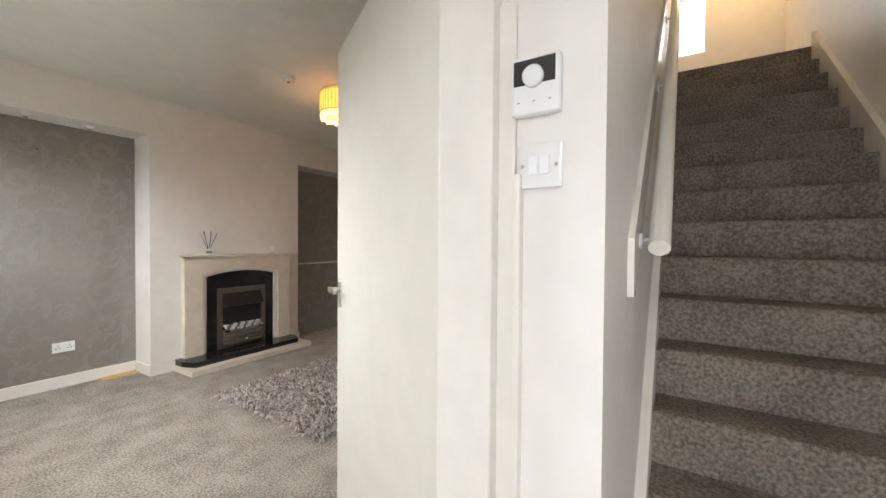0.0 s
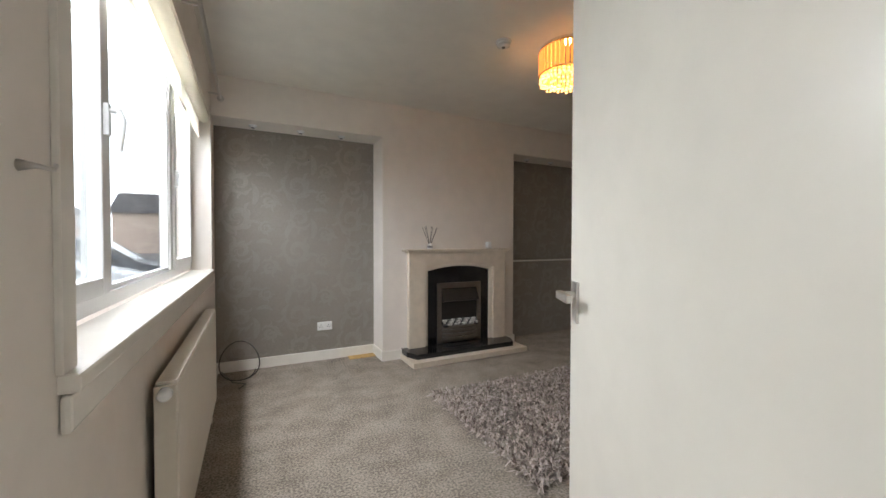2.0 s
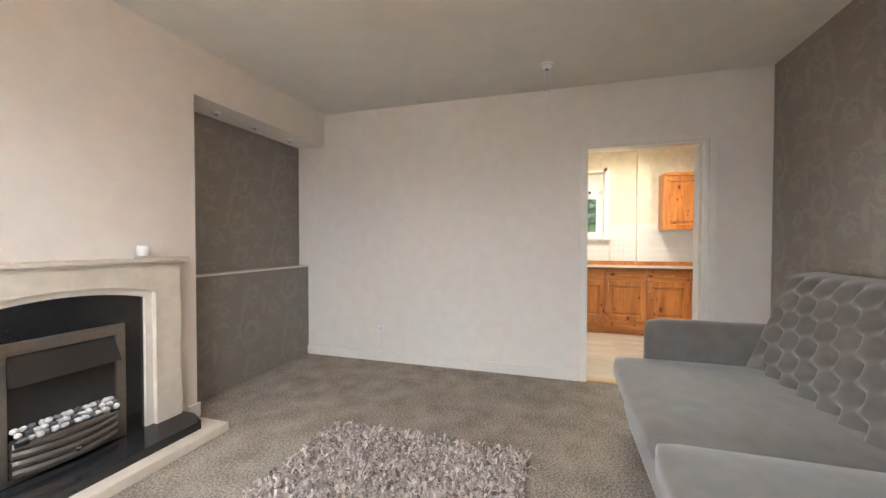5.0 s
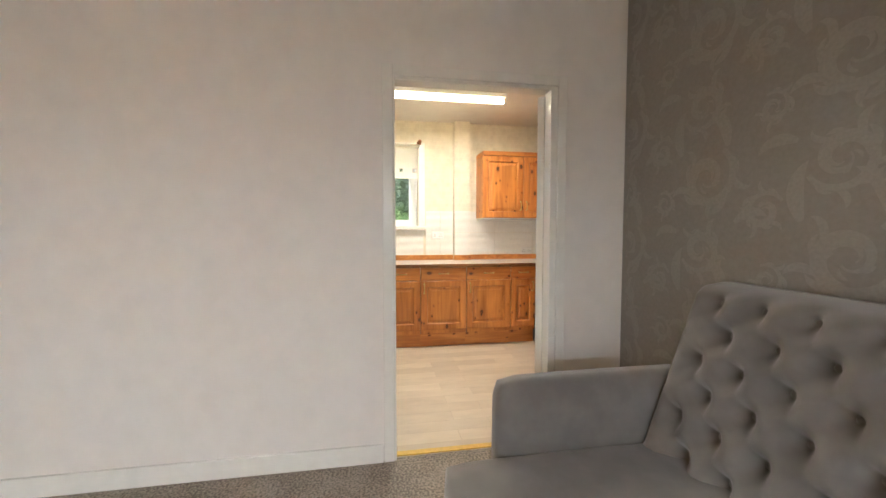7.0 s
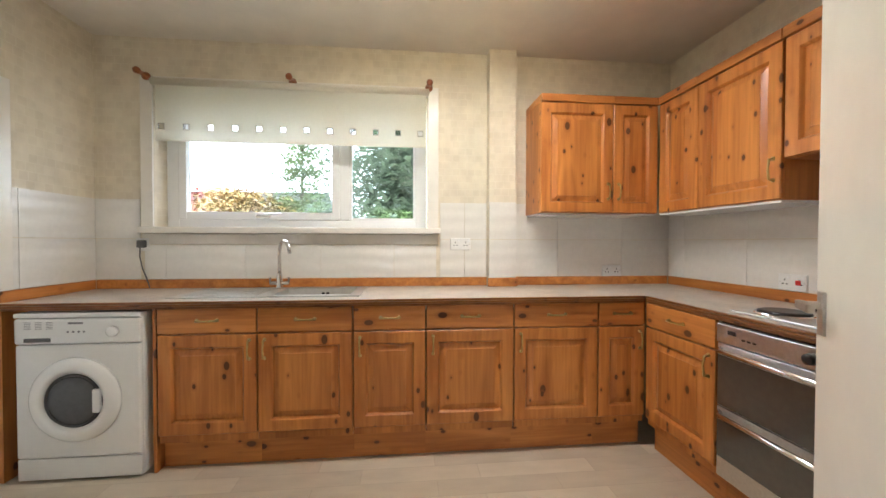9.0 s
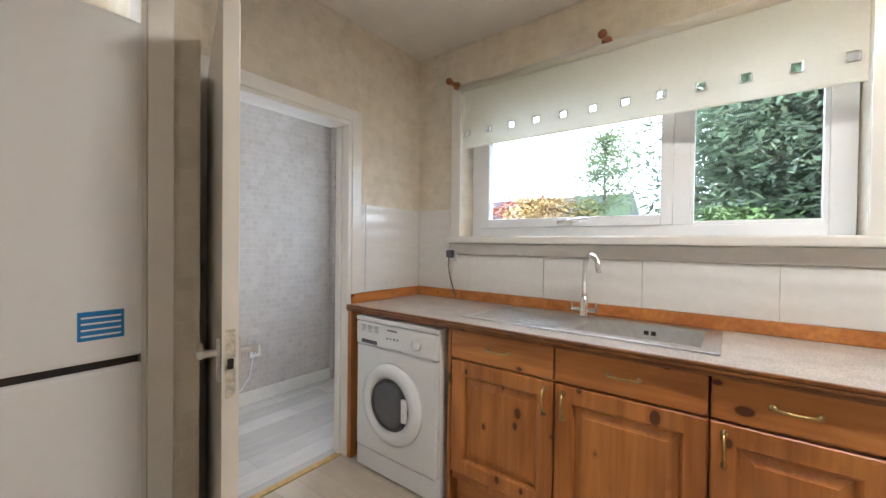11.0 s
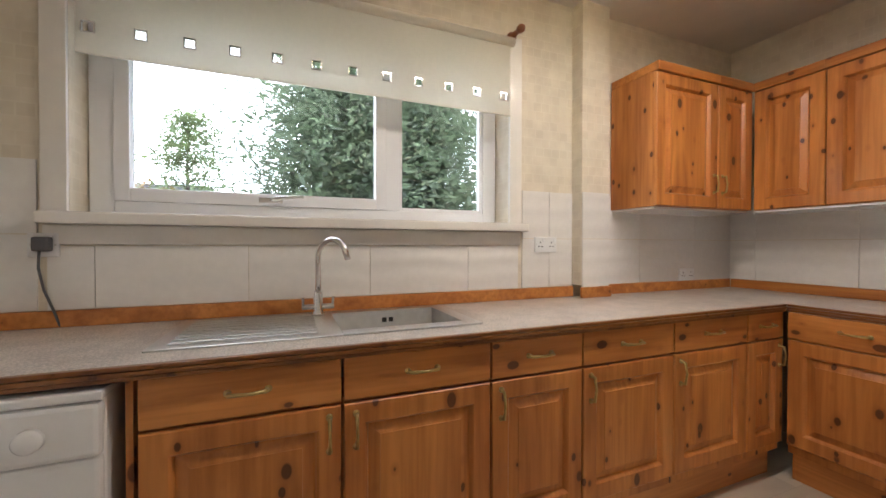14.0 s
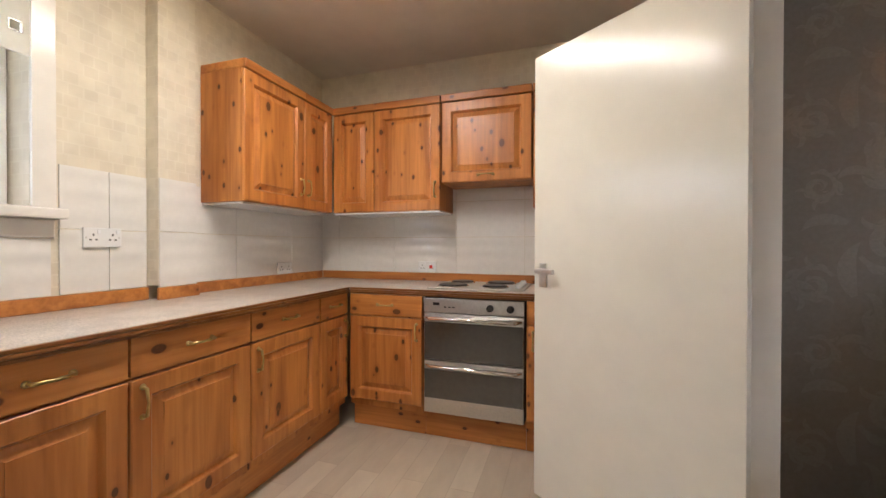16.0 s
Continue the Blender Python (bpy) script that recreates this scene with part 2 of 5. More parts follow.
M_vinyl = bricks("pale_oak_vinyl", (0.64, 0.56, 0.44), (0.52, 0.44, 0.335), (0.46, 0.385, 0.29), 0.62, 0.125, 0.0015, (1, 0), 0.32, 5, 0.37, (3, 1, 1))
M_vinyl_grey = bricks("grey_vinyl", (0.62, 0.59, 0.55), (0.48, 0.455, 0.42), (0.42, 0.40, 0.365), 0.9, 0.15, 0.002, (0, 1), 0.35, 5, 0.4, (1, 4, 1))
M_worktop = mat("speckled_laminate", (0.50, 0.45, 0.40), 0.3, grain=0.28, scale=180, spread=0.1)
M_pine_v, M_pine_h, M_pine_y = pine("pine_upright", 2), pine("pine_lengthwise", 0), pine("pine_panel", 2, 1.12)
M_edge = pine("dark_pine_edge", 0, 0.42)
M_appliance = mat("white_enamel", (0.80, 0.80, 0.79), 0.25, grain=0.01)
M_oven_glass = mat("smoked_oven_glass", (0.06, 0.055, 0.048), 0.04, spec=1.0, grain=0.1)
# Grey tint put into the pane colour to dim the bright view outside.
M_glass, M_drum = glass("view_dimming_glass", (0.34, 0.36, 0.37)), mat("porthole_grey", (0.10, 0.103, 0.11), 0.2, grain=0.06, scale=40)
M_rubber = mat("grey_rubber", (0.10, 0.10, 0.105), 0.5)
M_lightwood = mat("bare_plywood", (0.55, 0.36, 0.13), 0.6, grain=0.15, scale=25)
M_gold = mat("gold_threshold", (0.62, 0.42, 0.12), 0.3, metal=0.8, grain=0.1)
M_tube = glow("fluorescent_tube", (1.0, 0.82, 0.48), 13.0)
M_shade = glow("amber_lamp_shade", (0.9, 0.37, 0.075), 1.15)
M_bead = glow("lit_crystal", (1.0, 0.60, 0.22), 3.0)
M_print_grey, M_print_blue = mat("grey_print", (0.20, 0.20, 0.21)), mat("blue_sticker", (0.02, 0.20, 0.50), 0.4)
M_red = mat("red_neon", (0.7, 0.03, 0.02), 0.4)
M_lcd = mat("thermostat_face", (0.05, 0.05, 0.052), 0.25)
M_finial = mat("stained_wood_bracket", (0.27, 0.09, 0.03), 0.35, grain=0.2)

# ---- building helpers ----


def cuboid(bm, a, b, bevel=0.0):
    lo, hi = Vector([min(p, q) for p, q in zip(a, b)]), Vector([max(p, q) for p, q in zip(a, b)])
    made = bmesh.ops.create_cube(bm, size=1, matrix=Matrix.Translation((lo + hi) / 2) @ Matrix.Diagonal((*(hi - lo), 1)))["verts"]
    if bevel:
        edges = list({e for v in made for e in v.link_edges})
        bmesh.ops.bevel(bm, geom=edges, offset=bevel, segments=2, affect="EDGES", profile=0.6)
    return bm


def slab(a, b, bevel=0.0):
    return cuboid(bmesh.new(), a, b, bevel)


def rod(bm, a, b, r, r2=None, n=16):
    a, b = Vector(a), Vector(b)
    m = Matrix.Translation((a + b) / 2) @ (b - a).to_track_quat("Z", "Y").to_matrix().to_4x4()
    bmesh.ops.create_cone(bm, cap_ends=True, segments=n, radius1=r, radius2=r if r2 is None else r2, depth=(b - a).length, matrix=m)
    return bm


def tube(bm, pts, r, n=10):
    """A round bar along points."""
    pts = [Vector(p) for p in pts]
    rings = []
    for k, p in enumerate(pts):
        d = (pts[min(k + 1, len(pts) - 1)] - pts[max(k - 1, 0)]).normalized()
        u = d.cross(Vector((0.31, 0.17, 0.93))).normalized()
        v = d.cross(u)
        rr = r[k] if isinstance(r, (list, tuple)) else r
        rings.append([bm.verts.new(p + rr * (math.cos(q * math.tau / n) * u + math.sin(q * math.tau / n) * v)) for q in range(n)])
    for a, b in zip(rings, rings[1:]):
        for q in range(n):
            bm.faces.new((a[q], a[(q + 1) % n], b[(q + 1) % n], b[q]))
    bm.faces.new(rings[0][::-1])
    bm.faces.new(rings[-1])
    return bm


def lathe(bm, profile, centre, n=32, axis="Z"):
    """A turned shape from (radius, height) pairs."""
    rings = []
    for r, h in profile:
        ring = []
        for q in range(n):
            a = q * math.tau / n
            p = Vector((r * math.cos(a), r * math.sin(a), h))
            if axis == "X":
                p = Vector((h, r * math.cos(a), r * math.sin(a)))
            elif axis == "Y":
                p = Vector((r * math.cos(a), h, r * math.sin(a)))
            ring.append(bm.verts.new(p + Vector(centre)))
        rings.append(ring)
    for a, b in zip(rings, rings[1:]):
        for q in range(n):
            bm.faces.new((a[q], a[(q + 1) % n], b[(q + 1) % n], b[q]))
    bm.faces.new(rings[0][::-1])
    bm.faces.new(rings[-1])
    return bm


def part(name, bm, material, parent=None, label="", smooth=False):
    bmesh.ops.recalc_face_normals(bm, faces=bm.faces)
    me = bpy.data.meshes.new(name)
    bm.to_mesh(me)
    bm.free()
    me.materials.append(material)
    if smooth:
        for p in me.polygons:
            p.use_smooth = True
    ob = new(name, me)
    ob.parent = parent
    return tagged(ob, label)


def thing(name, label, category, at=(0, 0, 0), turn=0, group=""):
    ob = new(name)
    ob.matrix_world = pose(*at, 0, 0, turn)
    return tagged(ob, label, category, group)


def built(name, boxes, material, label="", bevel=0.0):
    """A piece of the setting from boxes."""
    bm = bmesh.new()
    for a, b in boxes:
        cuboid(bm, a, b, bevel)
    return tagged(part(name, bm, material, None, label), kind="structure", category=name.split("_")[0])


# ---- the plan ----
XW, XK, TK = 0.07, 4.74, 0.07        # window wall, kitchen wall and its thickness
YB, YA, YS = 4.95, 5.275, 0.911      # chimney breast, alcove back, sofa wall
HL, HK = 2.62, 2.58                  # ceilings
XE, YR, YL = 7.32, 0.005, 4.07       # kitchen: window wall, cooker wall, utility wall
XKI = XK + TK

# ---- structure ----
built("floor_living", [((-0.25, 1.10, -0.12), (XK + 0.02, 5.5, 0)), ((0.7, 0.84, -0.12), (XK + 0.02, 1.10, 0))], M_carpet, "grey flecked cut-pile carpet over the living room")
built("floor_hall", [((-1.0, -0.3, -0.12), (1.21, 0.83, -0.001)), ((-1.0, 0.83, -0.12), (0.7, 1.10, -0.001))], M_stair, "brown mottled hall carpet")
built("floor_kitchen", [((XK + 0.02, -0.1, -0.12), (7.45, 4.13, -0.002))], M_vinyl, "pale oak-effect vinyl floor")
built("floor_utility", [((5.7, 4.13, -0.12), (7.6, 5.4, -0.002))], M_vinyl_grey, "grey wood-effect vinyl floor")
built("ceiling_living", [((-0.25, 0.84, HL), (XK + 0.06, 5.5, HL + 0.15))], M_ceil, "off-white plastered ceiling")
built("ceiling_kitchen", [((XK + 0.06, -0.1, HK), (7.6, 4.13, HK + 0.15))], M_kceil, "uneven cream painted ceiling")
built("ceiling_utility", [((5.7, 4.13, 2.45), (7.6, 5.4, 2.6))], M_kceil, "off-white ceiling")
built("ceiling_hall", [((-1.0, -0.3, 2.62), (1.2, 1.05, 2.75))], M_ceil, "off-white hall ceiling")

WY0, WY1, WZ0, WZ1 = 2.15, 4.84, 0.985, 2.26
built("wall_street", [((-0.22, 1.16, 0), (-0.09, 1.5, HL)), ((-0.22, 1.5, 0), (XW, WY0, HL)), ((-0.22, WY1, 0), (XW, 5.5, HL)), ((-0.22, WY0, 0), (XW, WY1, WZ0)), ((-0.22, WY0, WZ1), (XW, WY1, HL))], M_wall, "cream painted outer wall with a wide window")
built("wall_hearth", [((1.56, YB, 0), (3.195, YA, HL)), ((XW, YB, 2.275), (1.56, YA, HL)), ((3.195, YB, 2.275), (XK, YA, HL))], M_wall, "cream chimney breast between two lit alcoves")
built("wall_alcove_left", [((XW, YA, 0), (1.60, 5.45, HL))], M_taupe, "taupe wallpaper with silver scrolls")
built("wall_alcove_right", [((3.15, YA + 0.01, 0), (XK, 5.45, HL)), ((3.195, 5.165, 0), (XK, YA + 0.01, 0.965))], M_taupe, "taupe papered alcove above a boxed lower part")
built("shelf_ledge", [((3.195, 5.145, 0.967), (XK, YA + 0.008, 0.985))], M_white, "thin white ledge across the alcove", 0.003)
DY0, DY1, DZ = 1.342, 2.272, 2.08
built("wall_kitchen", [((XK, DY1, 0), (XKI, 5.45, HL)), ((XK, 0.0, 0), (XKI, DY0, HL)), ((XK, DY0, DZ), (XKI, DY1, HL))], M_wall, "plain cream wall with a doorway to the kitchen")
built("wall_sofa", [((0.785, 0.88, 0), (XK, YS, HL))], M_taupe, "taupe wallpaper with silver scrolls behind the sofa")
built("wall_stair", [((0.70, 0.835, 0), (XK, 0.879, 5.0)), ((XK, 0.835, 2.74), (5.72, 0.879, 5.0))], M_hall, "off-white stair wall")
built("wall_hall", [((0.70, 0.879, 0), (0.78, 1.16, HL)), ((-1.0, 1.05, 0), (-0.09, 1.16, 2.75)), ((-0.09, 1.05, 2.15), (0.70, 1.16, 2.75))], M_hall, "off-white hall partition with a doorway")
built("wall_hall_outer", [((-1.1, -0.3, 0), (-1.0, 0.0, 2.75)), ((-1.1, 0.85, 0), (-1.0, 1.16, 2.75)), ((-1.1, 0.0, 2.05), (-1.0, 0.85, 2.75)), ((-1.0, -0.35, 0), (0.7, -0.25, 2.75)), ((0.7, -0.35, 0), (6.0, -0.25, 5.0))], M_hall, "off-white hall wall")
built("wall_landing", [((5.62, -0.35, 2.98), (5.72, 0.45, 5.0)), ((5.62, 0.80, 2.98), (5.72, 0.9, 5.0)), ((5.62, 0.45, 2.98), (5.72, 0.80, 3.6)), ((5.62, 0.45, 4.35), (5.72, 0.80, 5.0)), ((1.1, -0.35, 2.75), (1.2, 0.9, 5.0))], M_hall, "off-white landing wall with a slim window")
built("ceiling_landing", [((1.1, -0.35, 5.0), (5.72, 0.9, 5.1))], M_ceil, "off-white landing ceiling")
built("floor_landing", [((4.42, -0.26, 2.80), (5.66, 0.84, 2.985))], M_stair, "brown carpeted landing")
KY0, KY1, KZ0, KZ1 = 1.86, 3.70, 1.295, 2.25
built("wall_garden", [((XE, -0.1, 0), (7.56, KY0, HK)), ((XE, KY1, 0), (7.56, 4.3, HK)), ((XE, KY0, 0), (7.56, KY1, KZ0)), ((XE, KY0, KZ1), (7.56, KY1, HK))], M_paper, "cream mosaic-papered wall with a kitchen window")
built("wall_cooker", [((XKI, -0.1, 0), (XE, YR, HK))], M_paper, "cream mosaic-papered wall")
UX0, UX1, UZ = 5.93, 6.70, 1.985
built("wall_utility", [((5.76, YL, 0), (UX0, 4.17, HK)), ((UX1, YL, 0), (XE, 4.17, HK)), ((UX0, YL, UZ), (UX1, 4.17, HK))], M_paper, "cream mosaic-papered wall with a doorway")
built("wall_cupboard", [((5.62, 3.70, 0), (5.76, 4.17, HK)), ((XKI, 3.70, 0), (4.97, 4.17, HK)), ((4.97, 3.70, 2.05), (5.62, 3.78, HK)), ((XKI, 4.4, 0), (5.76, 4.5, HK)), ((5.66, 4.17, 0), (5.76, 4.4, HK))], M_paper, "papered wall of the fridge recess")
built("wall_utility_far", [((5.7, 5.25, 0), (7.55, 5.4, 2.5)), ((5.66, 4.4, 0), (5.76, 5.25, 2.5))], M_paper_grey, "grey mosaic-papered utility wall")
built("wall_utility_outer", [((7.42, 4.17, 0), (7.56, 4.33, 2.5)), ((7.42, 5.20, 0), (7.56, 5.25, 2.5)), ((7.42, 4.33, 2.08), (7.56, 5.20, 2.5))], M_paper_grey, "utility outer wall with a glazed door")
built("trim_pipe_box", [((7.235, 1.235, 0.975), (XE, 1.43, HK))], M_paper, "papered vertical pipe boxing")
built("trim_utility_pipe", [((5.76, 5.16, 2.33), (7.42, 5.25, 2.42))], M_white, "white boxed pipe high on the wall", 0.006)
# Plain slab out of view, added to block sky light from above.
built("roof", [((-0.4, -0.5, 5.12), (7.7, 5.6, 5.3))], M_grout, "unseen flat cover added to keep sky light out")

built("baseboard_living", [((XW, YA - 0.018, 0), (1.56, YA, 0.10)), ((1.545, YB - 0.005, 0), (1.56, YA, 0.10)), ((1.545, YB - 0.018, 0), (1.80, YB, 0.10)), ((3.12, YB - 0.018, 0), (3.21, YB, 0.10)), ((XK - 0.018, DY1 + 0.06, 0), (XK, 5.165, 0.10)), ((XK - 0.018, YS, 0), (XK, DY0 - 0.065, 0.10)), ((0.80, YS, 0), (XK, YS + 0.018, 0.10)), ((XW, 1.52, 0), (XW + 0.018, 5.26, 0.10))], M_white, "white painted skirting board", 0.004)
built("baseboard_utility", [((5.76, 5.232, 0), (7.42, 5.25, 0.10))], M_white, "white utility skirting board", 0.004)


def casing(name, boxes, label):
    return built(name, boxes, M_white, label, 0.004)


casing("trim_kitchen_door", [((XK - 0.016, DY1, 0), (XK, DY1 + 0.055, DZ + 0.055)), ((XK - 0.016, DY0 - 0.055, 0), (XK, DY0, DZ + 0.055)), ((XK - 0.016, DY0, DZ), (XK, DY1, DZ + 0.055)),
        ((XK - 0.010, DY1 - 0.012, 0), (XKI + 0.01, DY1, DZ)), ((XK - 0.010, DY0, 0), (XKI + 0.01, DY0 + 0.042, DZ)), ((XK - 0.010, DY0 + 0.042, DZ - 0.022), (XKI + 0.01, DY1 - 0.012, DZ)),
        ((XKI, DY1, 0), (XKI + 0.016, DY1 + 0.055, DZ + 0.055)), ((XKI, DY0 - 0.055, 0), (XKI + 0.016, DY0, DZ + 0.055)), ((XKI, DY0, DZ), (XKI + 0.016, DY1, DZ + 0.055))], "white gloss door lining and architrave")
casing("trim_hall_door", [((0.655, 1.035, 0), (0.70, 1.16, 2.135)), ((-0.09, 1.035, 0), (-0.06, 1.16, 2.135)), ((-0.09, 1.035, 2.135), (0.70, 1.16, 2.16)), ((0.684, 1.00, 0), (0.699, 1.035, 1.76)), ((0.672, 0.985, 0), (0.699, 1.0, 1.42))], "white gloss hall door frame")
casing("trim_utility_door", [((UX1, YL - 0.016, 0), (UX1 + 0.07, YL, UZ + 0.07)), ((UX0 - 0.07, YL - 0.016, 0), (UX0, YL, UZ + 0.07)), ((UX0, YL - 0.016, UZ), (UX1, YL, UZ + 0.07)), ((UX1 - 0.025, YL - 0.01, 0), (UX1, 4.18, UZ)), ((UX0, YL - 0.01, 0), (UX0 + 0.025, 4.18, UZ)), ((UX0 + 0.025, YL - 0.01, UZ - 0.025), (UX1 - 0.025, 4.18, UZ)), ((UX1 - 0.04, 4.115, 0), (UX1 - 0.025, 4.15, UZ - 0.025))], "white gloss door lining and architrave")
casing("trim_cupboard", [((5.61, 3.682, 0), (5.68, 3.70, 2.09)), ((4.93, 3.682, 0), (4.97, 3.70, 2.09)), ((4.97, 3.682, 2.03), (5.61, 3.70, 2.09)), ((5.595, 3.69, 0), (5.62, 3.80, 2.05))], "cream painted frame of the fridge recess")
built("trim_threshold", [((XK + 0.03, DY0 + 0.042, -0.002), (XK + 0.07, DY1 - 0.012, 0.006))], M_gold, "brass threshold strip", 0.002)
built("trim_threshold_utility", [((UX0 + 0.025, 4.10, -0.002), (UX1 - 0.025, 4.14, 0.006))], M_lightwood, "wooden threshold strip", 0.002)

# ---- scroll pattern of the wallpaper ----


def scrolls(name, parent, origin, right, width, height, out, seed):
    """Flat printed scrolls over a wall: origin is its lower corner, right the way along it, out its normal."""
    rnd = random.Random(seed)
    bm = bmesh.new()
    o, r, n = Vector(origin), Vector(right), Vector(out)

    level = [0]

    def ribbon(pts, wid):
        last = None
        level[0] = (level[0] + 1) % 40
        for k, (x, y) in enumerate(pts):
            a, b = pts[max(k - 1, 0)], pts[min(k + 1, len(pts) - 1)]
            d = Vector((b[0] - a[0], b[1] - a[1])).normalized()
            s = Vector((-d.y, d.x)) * wid[k]
            p = [(x + s.x, y + s.y), (x - s.x, y - s.y)]
            if not all(0.01 < u < width - 0.01 and 0.01 < v < height - 0.01 for u, v in p):
                last = None
                continue
            now = [bm.verts.new(o + r * u + Vector((0, 0, v)) + n * (0.0008 + 0.00009 * level[0])) for u, v in p]
            if last:
                bm.faces.new((last[0], last[1], now[1], now[0]))
            last = now

    def spiral(cx, cy, size, start, turns, way, thick):
        N = 40
        pts = [(cx + way * size * (1 - 0.80 * k / N) * math.cos(start + turns * math.tau * k / N), cy + size * (1 - 0.80 * k / N) * math.sin(start + turns * math.tau * k / N)) for k in range(N)]
        ribbon(pts, [thick * (0.25 + 0.9 * math.sin(math.pi * min(1, 0.12 + k / N)) ** 0.8) for k in range(N)])

    def leaf(x, y, ang, size, bend):
        N = 12
        pts, px, py = [], x, y
        for k in range(N + 1):
            pts.append((px, py))
            a = ang + bend * (k / N) ** 1.4
            px, py = px + size / N * math.cos(a), py + size / N * math.sin(a)
        ribbon(pts, [size * 0.13 * math.sin(math.pi * min(1.0, 0.10 + 0.90 * k / N)) ** 0.9 + 0.0005 for k in range(N + 1)])

    def rosette(x, y, size, way, start):
        """One acanthus scroll: a coil, a second line inside it, and flame leaves that peel off its outer side."""
        spiral(x, y, size, start, 1.55, way, size * 0.125)
        spiral(x, y, size * 0.66, start + 2.6, 0.85, way, size * 0.085)
        for k in range(8):
            a = start + 0.35 + k * 0.62
            rr = size * (1.0 - 0.045 * k)
            turn = a + 1.25 if way > 0 else math.pi - a - 1.25
            leaf(x + way * rr * math.cos(a), y + rr * math.sin(a), turn, size * (0.62 + 0.16 * (k % 3)), way * (-1.9 if k % 2 else 1.3))
        for k in range(4):
            a = start + 1.2 + k * 1.3
            turn = a + 1.9 if way > 0 else math.pi - a - 1.9
            leaf(x + way * size * 0.5 * math.cos(a), y + size * 0.5 * math.sin(a), turn, size * 0.36, way * 1.8)

    cw, ch = 0.53, 0.64
    for i in range(-1, int(width / cw) + 2):
        for j in range(-1, int(height / ch) + 2):
            x, y = i * cw + 0.18, j * ch + 0.12 + (0.32 if i % 2 else 0)
            rosette(x, y, 0.135, 1, 2.2)
            rosette(x + 0.03, y + 0.32, 0.105, -1, 3.6)
            rosette(x + 0.27, y + 0.16, 0.075, -1, 0.5)
            rosette(x + 0.25, y - 0.10, 0.06, 1, 1.1)
            leaf(x - 0.10, y + 0.12, 1.5, 0.20, -1.2)
            leaf(x + 0.14, y + 0.12, 1.2, 0.22, 1.2)
            leaf(x + 0.16, y + 0.40, 0.4, 0.16, -1.6)
            leaf(x - 0.14, y + 0.44, 2.4, 0.15, 1.6)
    return tagged(part(name, bm, M_silver, parent), "pale silver scroll and leaf print")


scrolls("scroll_print", bpy.data.objects["wall_alcove_left"], (XW, YA, 0.05), (1, 0, 0), 1.49, 2.21, (0, -1, 0), 1)
scrolls("scroll_print", bpy.data.objects["wall_alcove_right"], (3.2, YA + 0.01, 0.99), (1, 0, 0), 1.53, 1.28, (0, -1, 0), 2)
scrolls("scroll_print", bpy.data.objects["wall_alcove_right"], (3.2, 5.165, 0.01), (1, 0, 0), 1.53, 0.95, (0, -1, 0), 3)
scrolls("scroll_print", bpy.data.objects["wall_sofa"], (0.8, YS, 0.1), (1, 0, 0), 3.92, 2.5, (0, 1, 0), 4)

# ---- doors ----


def lever(parent, at, way, out, plate=(0.04, 0.11)):
    """A lever handle: at its plate, the lever pointing along way, standing off along out (local axes)."""
    at, way, out = Vector(at), Vector(way), Vector(out)
    bm = bmesh.new()
    side = way * plate[0] / 2
    c = at + out * 0.004
    cuboid(bm, c - side - out * 0.004 - Vector((0, 0, plate[1] / 2)), c + side + out * 0.004 + Vector((0, 0, plate[1] / 2)), 0.002)
    p = part("handle", bm, M_steel, parent, "satin silver lever handle on a plate")
    bm = bmesh.new()
    h = at + Vector((0, 0, 0.02))
    rod(bm, h, h + out * 0.045, 0.010)
    a, b = h + out * 0.036 - way * 0.012, h + out * 0.054 + way * 0.088
    cuboid(bm, a - Vector((0, 0, 0.011)), b + Vector((0, 0, 0.011)), 0.005)
    part("lever", bm, M_steel, p)


def door(name, hinge, width, height, turn, label, material, handle_z=0.98, set_off=0.0):
    d = thing(name, label, "door", (*hinge, 0.008), turn)
    tagged(d, kind="structure")
    o = set_off
    part("leaf", slab((-0.012 if o else 0, o - 0.02, 0), (width, o + 0.02, height), 0.002), material, d)
    for s in (1, -1):
        lever(d, (width - 0.055, o + 0.02 * s, handle_z), (-1, 0, 0), (0, s, 0))
    part("latch_plate", slab((width - 0.001, o - 0.012, handle_z - 0.09), (width + 0.0015, o + 0.012, handle_z + 0.09)), M_worn, d, "paint-smeared latch plate")
    part("latch", slab((width, o - 0.007, handle_z - 0.012), (width + 0.009, o + 0.007, handle_z + 0.014), 0.002), M_dark, d)
    for z in (handle_z - 0.075, handle_z + 0.075):
        part("screw", lathe(bmesh.new(), [(0.004, 0.0016), (0.003, 0.0024)], (width, o, z), 8, "X"), M_steel, d)
    for z in (0.2, height - 0.22):
        part("hinge", rod(bmesh.new(), (0, 0.024 if not o else 0.0, z - 0.04), (0, 0.024 if not o else 0.0, z + 0.04), 0.006), M_white if o else M_steel, d)
    return d


door("door_living", (0.715, 1.165), 0.98, 2.12, math.degrees(math.atan2(0.87, 0.49)), "cream gloss flush door standing open into the living room", M_cream_door, 1.05)
door("door_kitchen", (XKI + 0.002, 1.376), 0.80, 2.04, -36.6, "cream gloss flush door standing open into the kitchen", M_cream_door, 1.03, 0.026)
door("door_utility", (UX0 + 0.01, YL - 0.01), 0.80, 1.96, -108.5, "cream painted flush door standing open to the utility room", M_cream_door, 0.94)

# ---- windows ----


